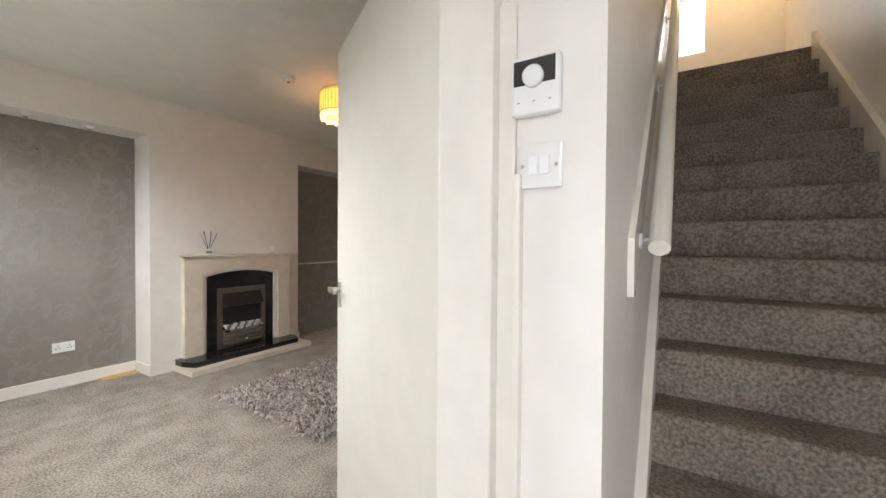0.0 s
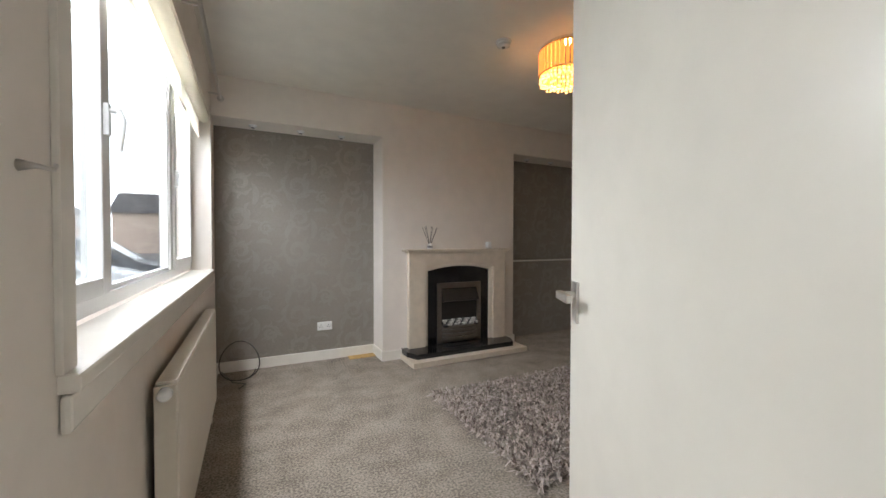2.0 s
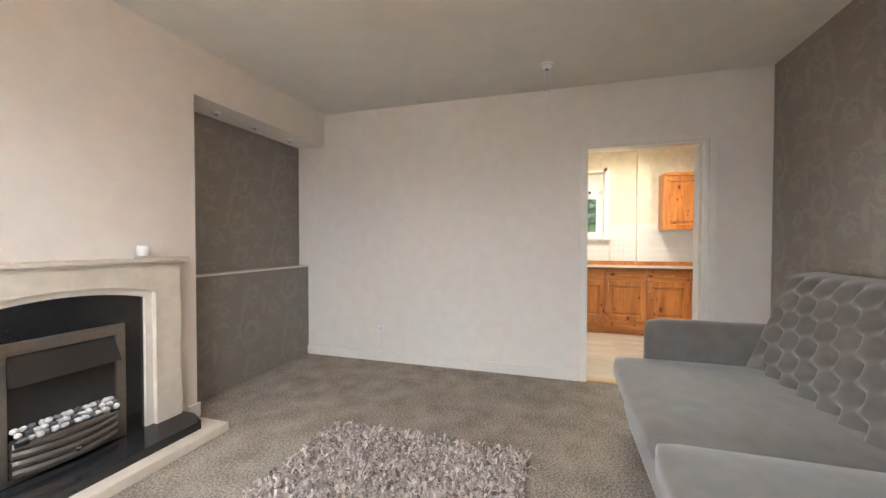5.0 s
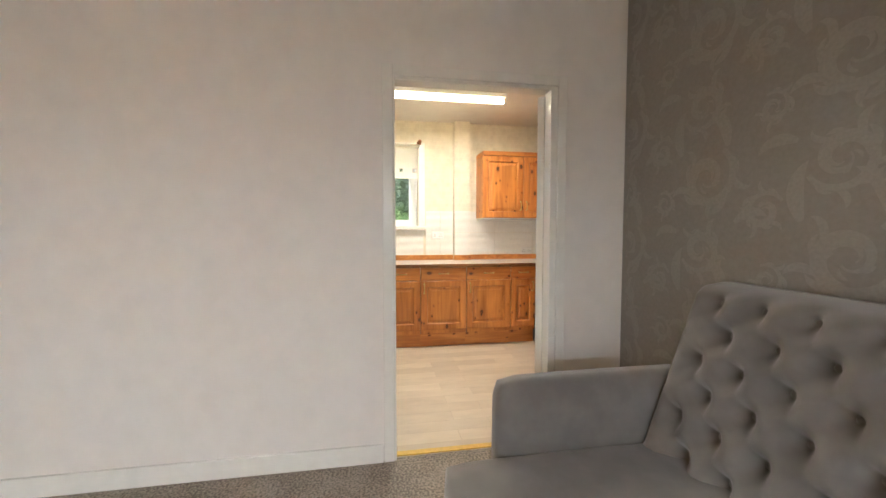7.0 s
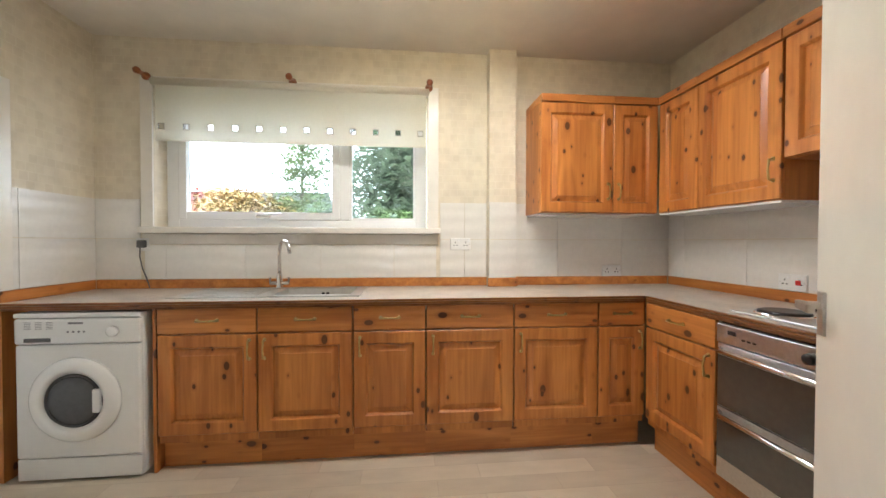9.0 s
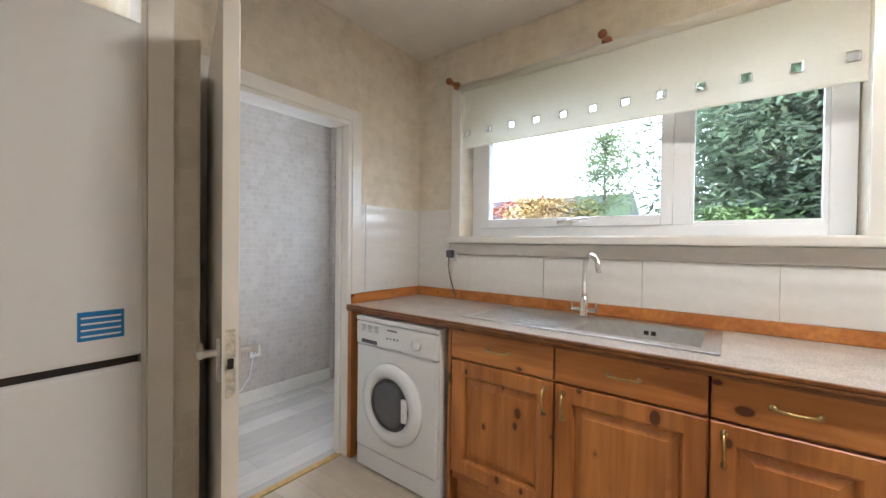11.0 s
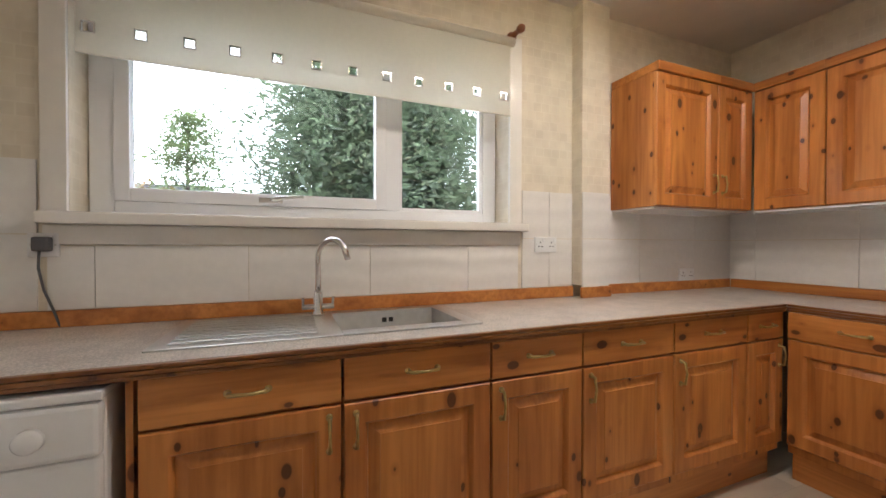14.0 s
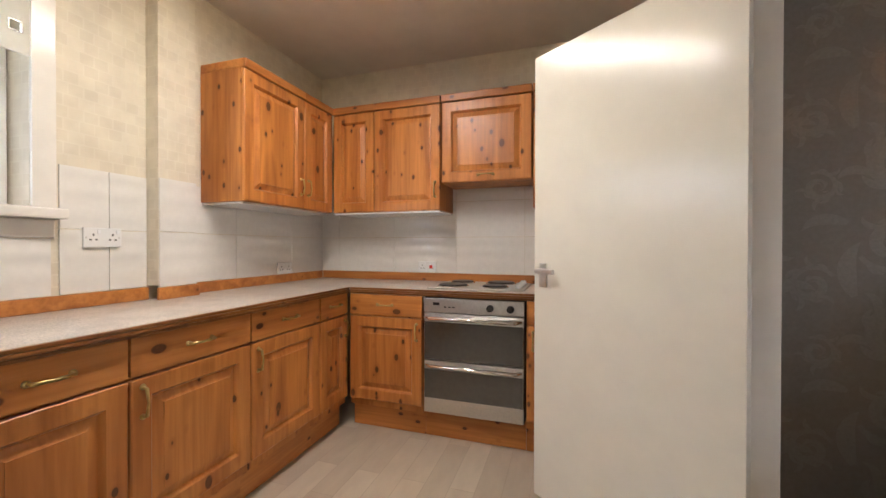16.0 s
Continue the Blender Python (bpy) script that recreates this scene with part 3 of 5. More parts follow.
def window(name, label, along, x, out, y0, y1, z0, z1, mullions, casements, frame_w=0.05, pane_glass=None):
    """A white window in a wall across x: outer frame, mullions, opening casements with handles, and glass. out: +1 or -1, towards outside."""
    w = tagged(thing(name, label, "window"), kind="structure")
    a, b = x - 0.03, x + 0.03
    bm = bmesh.new()
    for p, q in (((a, y0, z0), (b, y0 + frame_w, z1)), ((a, y1 - frame_w, z0), (b, y1, z1)), ((a, y0 + frame_w, z0), (b, y1 - frame_w, z0 + frame_w)), ((a, y0 + frame_w, z1 - frame_w), (b, y1 - frame_w, z1))):
        cuboid(bm, p, q, 0.004)
    part("window_frame", bm, M_upvc, w)
    for m in mullions:
        part("mullion", slab((a, m - 0.035, z0 + frame_w), (b, m + 0.035, z1 - frame_w), 0.004), M_upvc, w)
    edges = [y0 + frame_w, *[v for m in mullions for v in (m - 0.035, m + 0.035)], y1 - frame_w]
    for k in range(len(mullions) + 1):
        lo, hi, c, d = edges[2 * k], edges[2 * k + 1], z0 + frame_w, z1 - frame_w
        f = 0.018
        if k in casements:
            f = 0.055
            bm = bmesh.new()
            for p, q in (((a - 0.012 * out, lo, c), (b - 0.012 * out, lo + f, d)), ((a - 0.012 * out, hi - f, c), (b - 0.012 * out, hi, d)), ((a - 0.012 * out, lo + f, c), (b - 0.012 * out, hi - f, c + f)), ((a - 0.012 * out, lo + f, d - f), (b - 0.012 * out, hi - f, d))):
                cuboid(bm, p, q, 0.005)
            cs = part("casement", bm, M_upvc, w)
            inner = x - out * 0.045
            side = casements[k]
            bm = bmesh.new()
            if side == "low":
                p = Vector((inner, (lo + hi) / 2 - 0.02, c + 0.025))
                cuboid(bm, p + Vector((-0.012, -0.05, -0.012)), p + Vector((0.012, 0.05, 0.012)), 0.004)
                tube(bm, [p, p + Vector((-out * 0.03, -0.01, 0.004)), p + Vector((-out * 0.034, -0.07, 0.012)), p + Vector((-out * 0.03, -0.14, 0.018))], [0.009, 0.009, 0.008, 0.006])
                part("handle", bm, M_chrome, cs, "chrome window handle")
            else:
                p = Vector((inner, lo + 0.028 if side == "first" else hi - 0.028, (c + d) / 2 - 0.02))
                cuboid(bm, p + Vector((-0.012, -0.014, -0.05)), p + Vector((0.012, 0.014, 0.05)), 0.004)
                tube(bm, [p + Vector((0, 0, 0.03)), p + Vector((-out * 0.035, 0, 0.03)), p + Vector((-out * 0.045, 0, 0.0)), p + Vector((-out * 0.035, 0, -0.10))], [0.010, 0.010, 0.010, 0.007])
                part("handle", bm, M_upvc, cs, "white window handle")
        else:
            bm = bmesh.new()
            for p, q in (((a + 0.01, lo, c), (b - 0.01, lo + f, d)), ((a + 0.01, hi - f, c), (b - 0.01, hi, d)), ((a + 0.01, lo + f, c), (b - 0.01, hi - f, c + f)), ((a + 0.01, lo + f, d - f), (b - 0.01, hi - f, d))):
                cuboid(bm, p, q, 0.003)
            part("glazing_bead", bm, M_upvc, w)
        g = part("pane", slab((x - 0.003, lo + f - 0.004, c + f - 0.004), (x + 0.003, hi - f + 0.004, d - f + 0.004)), pane_glass or M_glass, w)
        g.visible_shadow = False
    return w


window("window_living", "white upvc casement window above a deep sill", "y", -0.09, -1, WY0, WY1, WZ0 + 0.015, WZ1, [2.87, 4.02], {0: "last", 2: "first"})
built("sill_living", [((-0.06, WY0 - 0.05, 0.955), (0.10, WY1 + 0.07, 0.99)), ((0.071, WY0 - 0.05, 0.885), (0.088, WY1 + 0.07, 0.953))], M_white, "white gloss window board with an apron", 0.008)
built("trim_living_window", [((0.0701, WY0 - 0.06, 0.992), (0.082, WY0, WZ1)), ((0.0701, WY1, 0.992), (0.082, WY1 + 0.06, WZ1))], M_white, "white window architrave", 0.003)
# Kitchen panes get a weaker grey tint, also to darken the outdoor view.
window("window_kitchen", "white upvc kitchen window with one opening light", "y", 7.48, 1, KY0 + 0.005, KY1 - 0.005, KZ0 + 0.003, KZ1, [2.467], {1: "low"}, 0.08, glass("kitchen_view_dimming_glass", (0.42, 0.44, 0.45)))
built("sill_kitchen", [((7.24, KY0 - 0.085, 1.275), (7.45, KY1 + 0.065, 1.318)), ((7.30, KY0 - 0.07, 1.20), (7.319, KY1 + 0.07, 1.273))], M_white, "white gloss kitchen window board with an apron", 0.008)
built("trim_kitchen_window", [((7.302, KY0 - 0.075, 1.318), (7.3195, KY0, 2.32)), ((7.302, KY1, 1.318), (7.3195, KY1 + 0.075, 2.32)), ((7.302, KY0, KZ1), (7.3195, KY1, 2.32))], M_white, "white gloss window architrave", 0.003)
lw = tagged(thing("window_landing", "slim white landing window", "window"), kind="structure")
bm = bmesh.new()
for p, q in (((5.63, 0.45, 3.6), (5.69, 0.49, 4.35)), ((5.63, 0.76, 3.6), (5.69, 0.80, 4.35)), ((5.63, 0.49, 3.6), (5.69, 0.76, 3.64)), ((5.63, 0.49, 4.31), (5.69, 0.76, 4.35))):
    cuboid(bm, p, q, 0.004)
part("window_frame", bm, M_upvc, lw)
part("pane", slab((5.657, 0.485, 3.635), (5.663, 0.765, 4.315)), M_glass, lw).visible_shadow = False

bd = tagged(thing("door_back", "white upvc back door with a glazed upper half", "door"), kind="structure")
bm = bmesh.new()
for p, q in (((7.44, 4.335, 0.0), (7.50, 4.40, 2.075)), ((7.44, 4.94, 0.0), (7.50, 5.195, 2.075)), ((7.44, 4.40, 2.0), (7.50, 4.94, 2.075)), ((7.44, 4.40, 0.0), (7.50, 4.94, 0.12)), ((7.44, 4.40, 0.95), (7.50, 4.94, 1.07))):
    cuboid(bm, p, q, 0.004)
part("door_frame", bm, M_upvc, bd)
part("lower_panel", slab((7.455, 4.39, 0.11), (7.485, 4.95, 0.96), 0.003), M_upvc, bd)
part("pane", slab((7.467, 4.395, 1.065), (7.473, 4.945, 2.005)), M_glass, bd).visible_shadow = False
for z in (0.25, 1.05, 1.8):
    part("hinge", slab((7.415, 5.10, z - 0.05), (7.445, 5.14, z + 0.05), 0.006), M_upvc, bd)

# Glazed door out of view, added as an opening for the hall fill lamp.
fd = tagged(thing("door_hall_fill", "unseen white glazed door added for the hall fill light", "door"), kind="structure")
bm = bmesh.new()
for p, q in (((-1.04, 0.0, 0.0), (-1.0, 0.07, 2.05)), ((-1.04, 0.78, 0.0), (-1.0, 0.85, 2.05)), ((-1.04, 0.07, 1.98), (-1.0, 0.78, 2.05)), ((-1.04, 0.07, 0.0), (-1.0, 0.78, 0.35))):
    cuboid(bm, p, q, 0.004)
part("door_frame", bm, M_upvc, fd)
part("pane", slab((-1.023, 0.065, 0.345), (-1.017, 0.785, 1.985)), M_glass, fd).visible_shadow = False

# ---- living room: hearth wall ----
fp = thing("fireplace", "cream marble fire surround with black granite back panel and hearth", "fireplace", (-0.04, 0, 0))
bm = bmesh.new()
cuboid(bm, (1.785, 4.57, 0), (3.145, YB - 0.002, 0.055), 0.004)
part("plinth", bm, M_stone, fp, "pale stone plinth")
bm = bmesh.new()
vs = [bm.verts.new((x, y, 0.056)) for x, y in ((1.80, 4.80), (1.86, 4.66), (3.02, 4.66), (3.09, 4.80), (3.09, YB - 0.003), (1.80, YB - 0.003))]
face = bm.faces.new(vs)
up = bmesh.ops.extrude_face_region(bm, geom=[face])["geom"]
bmesh.ops.translate(bm, verts=[v for v in up if isinstance(v, bmesh.types.BMVert)], vec=(0, 0, 0.05))
part("hearth", bm, M_black, fp, "polished black granite hearth")
F0, F1 = YB - 0.002, 4.88


def arch(x0, x1, z0, zs, rise, y):
    """Points of an opening with a shallow arched head."""
    n = 14
    return [(x0, y, z0)] + [(x0 + (x1 - x0) * k / n, y, zs + rise * (1 - (2 * k / n - 1) ** 2)) for k in range(n + 1)] + [(x1, y, z0)]


def arched_front(x0, x1, z0, z1, inner, y_front, y_back):
    """A slab with an arched opening through it."""
    bm = bmesh.new()
    n = len(inner)
    outer = [(x0, z0)] + [(x0 + (x1 - x0) * k / (n - 3), z1) for k in range(n - 2)] + [(x1, z0)]
    sheets = []
    for y in (y_front, y_back):
        sheets.append(([bm.verts.new((x, y, z)) for x, z in outer], [bm.verts.new((x, y, z)) for x, _, z in inner]))
    for k in range(n - 1):
        for o, i in sheets:
            bm.faces.new((o[k], o[k + 1], i[k + 1], i[k]))
        for q in (0, 1):
            bm.faces.new((sheets[0][q][k], sheets[0][q][k + 1], sheets[1][q][k + 1], sheets[1][q][k]))
    return bm


part("surround", arched_front(1.862, 3.065, 0.107, 1.10, arch(2.045, 2.905, 0.107, 0.935, 0.055, 0), F1, F0), M_stone, fp)
part("inner_moulding", arched_front(2.044, 2.906, 0.107, 0.995, arch(2.085, 2.862, 0.107, 0.905, 0.05, 0), F1 + 0.03, F0), mat("pale_marble_edge", (0.72, 0.65, 0.56), 0.35, grain=0.04), fp)
bm = bmesh.new()
cuboid(bm, (1.84, 4.865, 1.10), (3.085, F0, 1.118), 0.006)
cuboid(bm, (1.805, 4.84, 1.118), (3.105, F0, 1.142), 0.008)
part("mantelshelf", bm, M_stone, fp)
part("back_panel", slab((2.083, F1 + 0.05, 0.108), (2.864, F0, 0.965)), M_black, fp, "black granite back panel")
ef = thing("electric_fire", "bronzed inset electric fire with pale pebbles", "heater", (-0.04, 0, 0))
yb = F1 + 0.05
bm = bmesh.new()
for p, q in (((2.20, yb - 0.02, 0.11), (2.25, yb, 0.77)), ((2.70, yb - 0.02, 0.11), (2.75, yb, 0.77)), ((2.25, yb - 0.02, 0.71), (2.70, yb, 0.77)), ((2.25, yb - 0.02, 0.11), (2.70, yb, 0.14))):
    cuboid(bm, p, q, 0.003)
part("frame", bm, M_bronze, ef, "brushed bronze frame")
part("firebox", slab((2.25, yb - 0.006, 0.14), (2.70, yb, 0.71)), M_dark, ef)
bm = bmesh.new()
vs = [bm.verts.new(p) for p in ((2.255, yb - 0.01, 0.70), (2.695, yb - 0.01, 0.70), (2.695, yb - 0.075, 0.575), (2.255, yb - 0.075, 0.575), (2.255, yb - 0.01, 0.56), (2.695, yb - 0.01, 0.56))]
for q in ((0, 1, 2, 3), (3, 2, 5, 4), (0, 3, 4), (1, 5, 2)):
    bm.faces.new([vs[k] for k in q])
part("hood", bm, M_dark, ef, "dark angled hood")
for k in range(4):
    z = 0.145 + 0.042 * k
    bm = bmesh.new()
    n = 12
    ring = []
    for q in range(n + 1):
        u = q / n
        x, y = 2.255 + 0.44 * u, yb - 0.035 - 0.055 * (1 - (2 * u - 1) ** 2)
        ring.append([bm.verts.new((x, y + dy, z + dz)) for dy, dz in ((0, 0), (-0.004, 0.018), (0, 0.036), (0.03, 0.036), (0.03, 0))])
    for a, b in zip(ring, ring[1:]):
        for j in range(5):
            bm.faces.new((a[j], a[(j + 1) % 5], b[(j + 1) % 5], b[j]))
    bm.faces.new(ring[0])
    bm.faces.new(ring[-1][::-1])
    part("grille_bar", bm, M_bronze, ef)
part("knob", lathe(bmesh.new(), [(0.012, 0), (0.014, -0.012), (0.006, -0.018)], (2.475, yb - 0.088, 0.19), 14, "Y"), M_chrome, ef)
rnd = random.Random(5)
part("coal_bed", slab((2.26, yb - 0.06, 0.29), (2.69, yb - 0.007, 0.315)), M_dark, ef)
for k in range(42):
    bm = bmesh.new()
    row = k // 14
    bmesh.ops.create_icosphere(bm, subdivisions=2, radius=1, matrix=Matrix.Translation((2.275 + 0.03 * (k % 14) + rnd.uniform(-0.006, 0.006), yb - 0.075 + 0.025 * row, 0.325 + 0.017 * row)) @ pose(0, 0, 0, rnd.uniform(-20, 20), rnd.uniform(-20, 20), rnd.uniform(0, 180)) @ Matrix.Diagonal((rnd.uniform(0.016, 0.023), rnd.uniform(0.012, 0.018), rnd.uniform(0.011, 0.016), 1)))
    part("pebble", bm, M_pebble if k % 3 else M_rubber, ef, smooth=True)

diff = thing("reed_diffuser", "small glass reed diffuser with dark reeds on the mantelshelf", "diffuser", (2.06, 4.89, 1.142))
part("bottle", lathe(bmesh.new(), [(0.024, 0), (0.027, 0.004), (0.027, 0.045), (0.012, 0.052), (0.011, 0.066)], (0, 0, 0.0), 20), M_appliance, diff, "white labelled glass bottle", True)
part("label_band", lathe(bmesh.new(), [(0.0275, 0.012), (0.0275, 0.036)], (0, 0, 0), 20), M_print_grey, diff)
for k in range(7):
    a = k * 0.93
    part("reed", rod(bmesh.new(), (0, 0, 0.03), (0.085 * math.cos(a), 0.05 * math.sin(a), 0.225 + 0.01 * (k % 3)), 0.0022, n=6), M_dark, diff)
cd = thing("candle_jar", "small white candle jar with a dark band on the mantelshelf", "candle", (2.80, 4.893, 1.142))
part("dish", lathe(bmesh.new(), [(0.042, 0), (0.046, 0.008), (0.04, 0.012)], (0, 0, 0), 24), M_steel, cd, "metal dish")
part("jar", lathe(bmesh.new(), [(0.030, 0.012), (0.034, 0.018), (0.034, 0.07), (0.030, 0.078), (0.027, 0.07)], (0, 0, 0), 24), M_appliance, cd, "white glass jar", True)


def downlight(at):
    d = thing("downlight", "small white surface spotlight under the alcove head", "spotlight", at, group="alcove spotlights")
    part("rim", lathe(bmesh.new(), [(0.036, 0), (0.036, -0.008), (0.024, -0.012), (0.022, -0.02), (0.014, -0.021)], (0, 0, 0), 20), M_upvc, d)
    part("lamp_face", lathe(bmesh.new(), [(0.016, -0.0211), (0.012, -0.025)], (0, 0, 0), 16), M_rubber, d)


for x in (0.39, 0.80, 1.185, 3.53, 3.93, 4.39):
    downlight((x, 5.12, 2.275))


def socket(name, label, at, turn, double=True, switch=False):
    """A moulded plate on a wall, facing local -y."""
    w = 0.146 if double else 0.086
    s = thing(name, label, "socket" if not switch else "switch", at, turn)
    part("plate", slab((-w / 2, -0.012, -0.043), (w / 2, 0, 0.043), 0.004), M_appliance, s)
    for c in ((-0.037, 0.037) if double else (0,)):
        if switch:
            for d in (-0.011, 0.011):
                part("rocker", slab((c + d - 0.0095, -0.0155, -0.018), (c + d + 0.0095, -0.011, 0.018), 0.002), M_upvc, s)
        else:
            for x, z, a, b in ((0, 0.012, 0.003, 0.005), (-0.011, -0.010, 0.005, 0.003), (0.011, -0.010, 0.005, 0.003)):
                part("pin_slot", slab((c + x - a, -0.0125, z - b), (c + x + a, -0.0115, z + b)), M_dark, s)
            part("rocker", slab((c - 0.006 + 0.02, -0.015, 0.017), (c + 0.006 + 0.02, -0.011, 0.033), 0.001), M_upvc, s)
    for x in (-w / 2 + 0.01, w / 2 - 0.01):
        part("screw", lathe(bmesh.new(), [(0.004, -0.0121), (0.003, -0.0135)], (x, 0, 0), 10, "Y"), M_steel, s)
    return s


socket("wall_socket", "white double socket on the papered alcove wall", (1.04, YA, 0.35), 0)
ts = socket("wall_socket", "small white outlet with a surface cable to the skirting", (XK, 4.27, 0.34), -90, False)
part("conduit", tube(bmesh.new(), [(0.0, -0.008, -0.043), (0.0, -0.008, -0.235), (-0.02, -0.008, -0.243), (-0.88, -0.008, -0.235)], 0.006, 8), M_white, ts, "painted surface cable")
part("nail", rod(bmesh.new(), (0.89, YA, 2.04), (0.89, YA - 0.02, 2.035), 0.006), M_dark, bpy.data.objects["wall_alcove_left"], "bare picture nail")
fv = thing("floor_board_patch", "bare plywood patch at the carpet edge", "board")
part("board", slab((1.27, 5.14, 0.002), (1.545, 5.25, 0.010), 0.002), M_lightwood, fv)
cb = thing("loose_cable", "dark coiled aerial cable on the carpet", "cable")
pts = []
for k in range(60):
    a = 0.25 + k / 59 * math.tau * 1.15
    pts.append((0.27 + 0.16 * math.sin(a) * (1 - 0.15 * k / 59), 4.88 + 0.05 * math.cos(2 * a), 0.19 - 0.17 * math.cos(a)))
part("coil", tube(bmesh.new(), pts, 0.0045, 8), M_dark, cb, smooth=True)
part("tail", tube(bmesh.new(), [(0.12, 5.2, 0.03), (0.18, 5.05, 0.012), (0.22, 4.92, 0.012), (0.32, 4.84, 0.012), (0.27, 4.74, 0.012)], 0.0045, 8), M_dark, cb, smooth=True)

# ---- living room: window side, ceiling, rug, sofa ----
rad = thing("radiator", "cream enamelled panel radiator under the window", "radiator")
part("front_panel", slab((0.13, 2.70, 0.17), (0.155, 4.16, 0.765), 0.006), M_radiator, rad)
part("back_panel", slab((0.09, 2.71, 0.18), (0.10, 4.15, 0.755), 0.004), M_radiator, rad)
part("top_grille", slab((0.095, 2.70, 0.766), (0.152, 4.16, 0.774)), M_radiator, rad)
for y in (2.69, 4.17):
    part("end_cover", slab((0.092, y - 0.008, 0.18), (0.152, y + 0.008, 0.765), 0.003), M_radiator, rad)
part("valve_pipe", tube(bmesh.new(), [(0.12, 2.67, 0.0), (0.12, 2.67, 0.18)], 0.0075), M_radiator, rad)
part("bleed_cap", lathe(bmesh.new(), [(0.012, 0), (0.02, -0.01), (0.02, -0.035), (0.012, -0.045)], (0.125, 2.685, 0.745), 16, "Y"), M_upvc, rad, "white plastic valve cap", True)
part("bracket", slab((XW, 3.9, 0.45), (0.092, 3.95, 0.6)), M_radiator, rad)
part("pipe", tube(bmesh.new(), [(0.12, 4.19, 0.0), (0.12, 4.19, 0.2)], 0.0075), M_radiator, rad)

rb = thing("roller_blind", "cream roller blind rolled up above the living room window", "blind")
part("roll", rod(bmesh.new(), (0.035, WY0 + 0.02, 2.205), (0.035, WY1 - 0.02, 2.205), 0.038, n=24), M_blind, rb, smooth=True)
part("hanging_cloth", slab((0.0, WY0 + 0.03, 2.06), (0.003, WY1 - 0.03, 2.2)), M_blind, rb)
part("bottom_bar", slab((-0.004, WY0 + 0.03, 2.045), (0.007, WY1 - 0.03, 2.062), 0.003), M_blind, rb)
part("bead_chain", tube(bmesh.new(), [(0.04, WY0 + 0.03, 2.2), (0.05, WY0 + 0.03, 1.6), (0.055, WY0 + 0.04, 1.45), (0.06, WY0 + 0.05, 1.6), (0.06, WY0 + 0.045, 2.2)], 0.003, 6), M_upvc, rb)
cp = thing("curtain_pole", "brushed metal curtain pole above the window", "curtain pole")
part("pole", rod(bmesh.new(), (0.15, 1.95, 2.40), (0.15, 4.86, 2.40), 0.011), M_steel, cp, smooth=True)
for y, s in ((1.95, -1), (4.86, 1)):
    part("finial", lathe(bmesh.new(), [(0.012, 0), (0.02, 0.006 * s), (0.027, 0.02 * s), (0.02, 0.034 * s), (0.008, 0.042 * s)], (0.15, y, 2.40), 20, "Y"), M_steel, cp, smooth=True)
for y in (2.1, 3.5, 4.78):
    part("bracket", rod(bmesh.new(), (XW, y, 2.40), (0.15, y, 2.40), 0.008), M_steel, cp)
hk = thing("wall_hook", "bare metal tie-back hook beside the window", "hook")
part("hook", tube(bmesh.new(), [(XW, 1.99, 1.33), (0.09, 1.99, 1.33), (0.10, 2.0, 1.328), (0.10, 2.015, 1.33), (0.10, 2.025, 1.338)], [0.009, 0.004, 0.0035, 0.0035, 0.003]), M_steel, hk, smooth=True)

cl = thing("ceiling_light", "round amber-lit flush light with hanging crystal strands", "ceiling light", (2.42, 3.30, HL))
cl.scale = (1.3, 1.3, 1.2)
part("ceiling_plate", lathe(bmesh.new(), [(0.15, 0), (0.15, -0.012), (0.14, -0.02)], (0, 0, 0), 40), M_chrome, cl)
for k in range(40):
    a = k * math.tau / 40
    part("pleat", slab((-0.008, -0.0025, -0.165), (0.008, 0.0025, -0.02), 0.001), M_shade, cl).matrix_local = pose(0.155 * math.cos(a), 0.155 * math.sin(a), 0, 0, 0, math.degrees(a) + 90)
for z in (-0.022, -0.165):
    bm = bmesh.new()
    tube(bm, [(0.155 * math.cos(q * math.tau / 40), 0.155 * math.sin(q * math.tau / 40), z) for q in range(41)], 0.005, 6)
    part("ring", bm, M_brass, cl)
bead = bmesh.new()
bmesh.ops.create_icosphere(bead, subdivisions=1, radius=0.008)
first = part("crystal", bead, M_bead, cl, "lit glass drop")
first.location = (0, 0, -0.215)
n = 0
for ring, count, z in ((0.05, 14, -0.21), (0.09, 22, -0.20), (0.125, 30, -0.19), (0.148, 38, -0.178), (0.148, 38, -0.196)):
    for k in range(count):
        a = k * math.tau / count + ring * 9
        c = first.copy()
        scene.collection.objects.link(c)
        c.parent, c.location = cl, (ring * math.cos(a), ring * math.sin(a), z - 0.006 * (k % 3))


def detector(at, label):
    d = thing("smoke_detector", label, "smoke alarm", at)
    part("base", lathe(bmesh.new(), [(0.055, 0), (0.055, -0.01), (0.05, -0.014)], (0, 0, 0), 28), M_upvc, d)
    part("head", lathe(bmesh.new(), [(0.048, -0.0142), (0.046, -0.03), (0.03, -0.038), (0.012, -0.04)], (0, 0, 0), 28), M_upvc, d, smooth=True)
    part("sensor", lathe(bmesh.new(), [(0.014, -0.038), (0.01, -0.046)], (0, 0, 0), 14), M_rubber, d)


detector((1.955, 3.44, HL), "white ceiling smoke alarm near the lamp")
detector((4.22, 2.60, HL), "white ceiling alarm with a short wall conduit")
cn = thing("cable_conduit", "short white conduit from the alarm to the wall", "conduit")
part("trunking", slab((4.28, 2.61, HL - 0.012), (XK, 2.63, HL - 0.0005), 0.002), M_upvc, cn)
part("drop", slab((XK - 0.012, 2.61, HL - 0.07), (XK - 0.0005, 2.63, HL - 0.013), 0.002), M_upvc, cn)

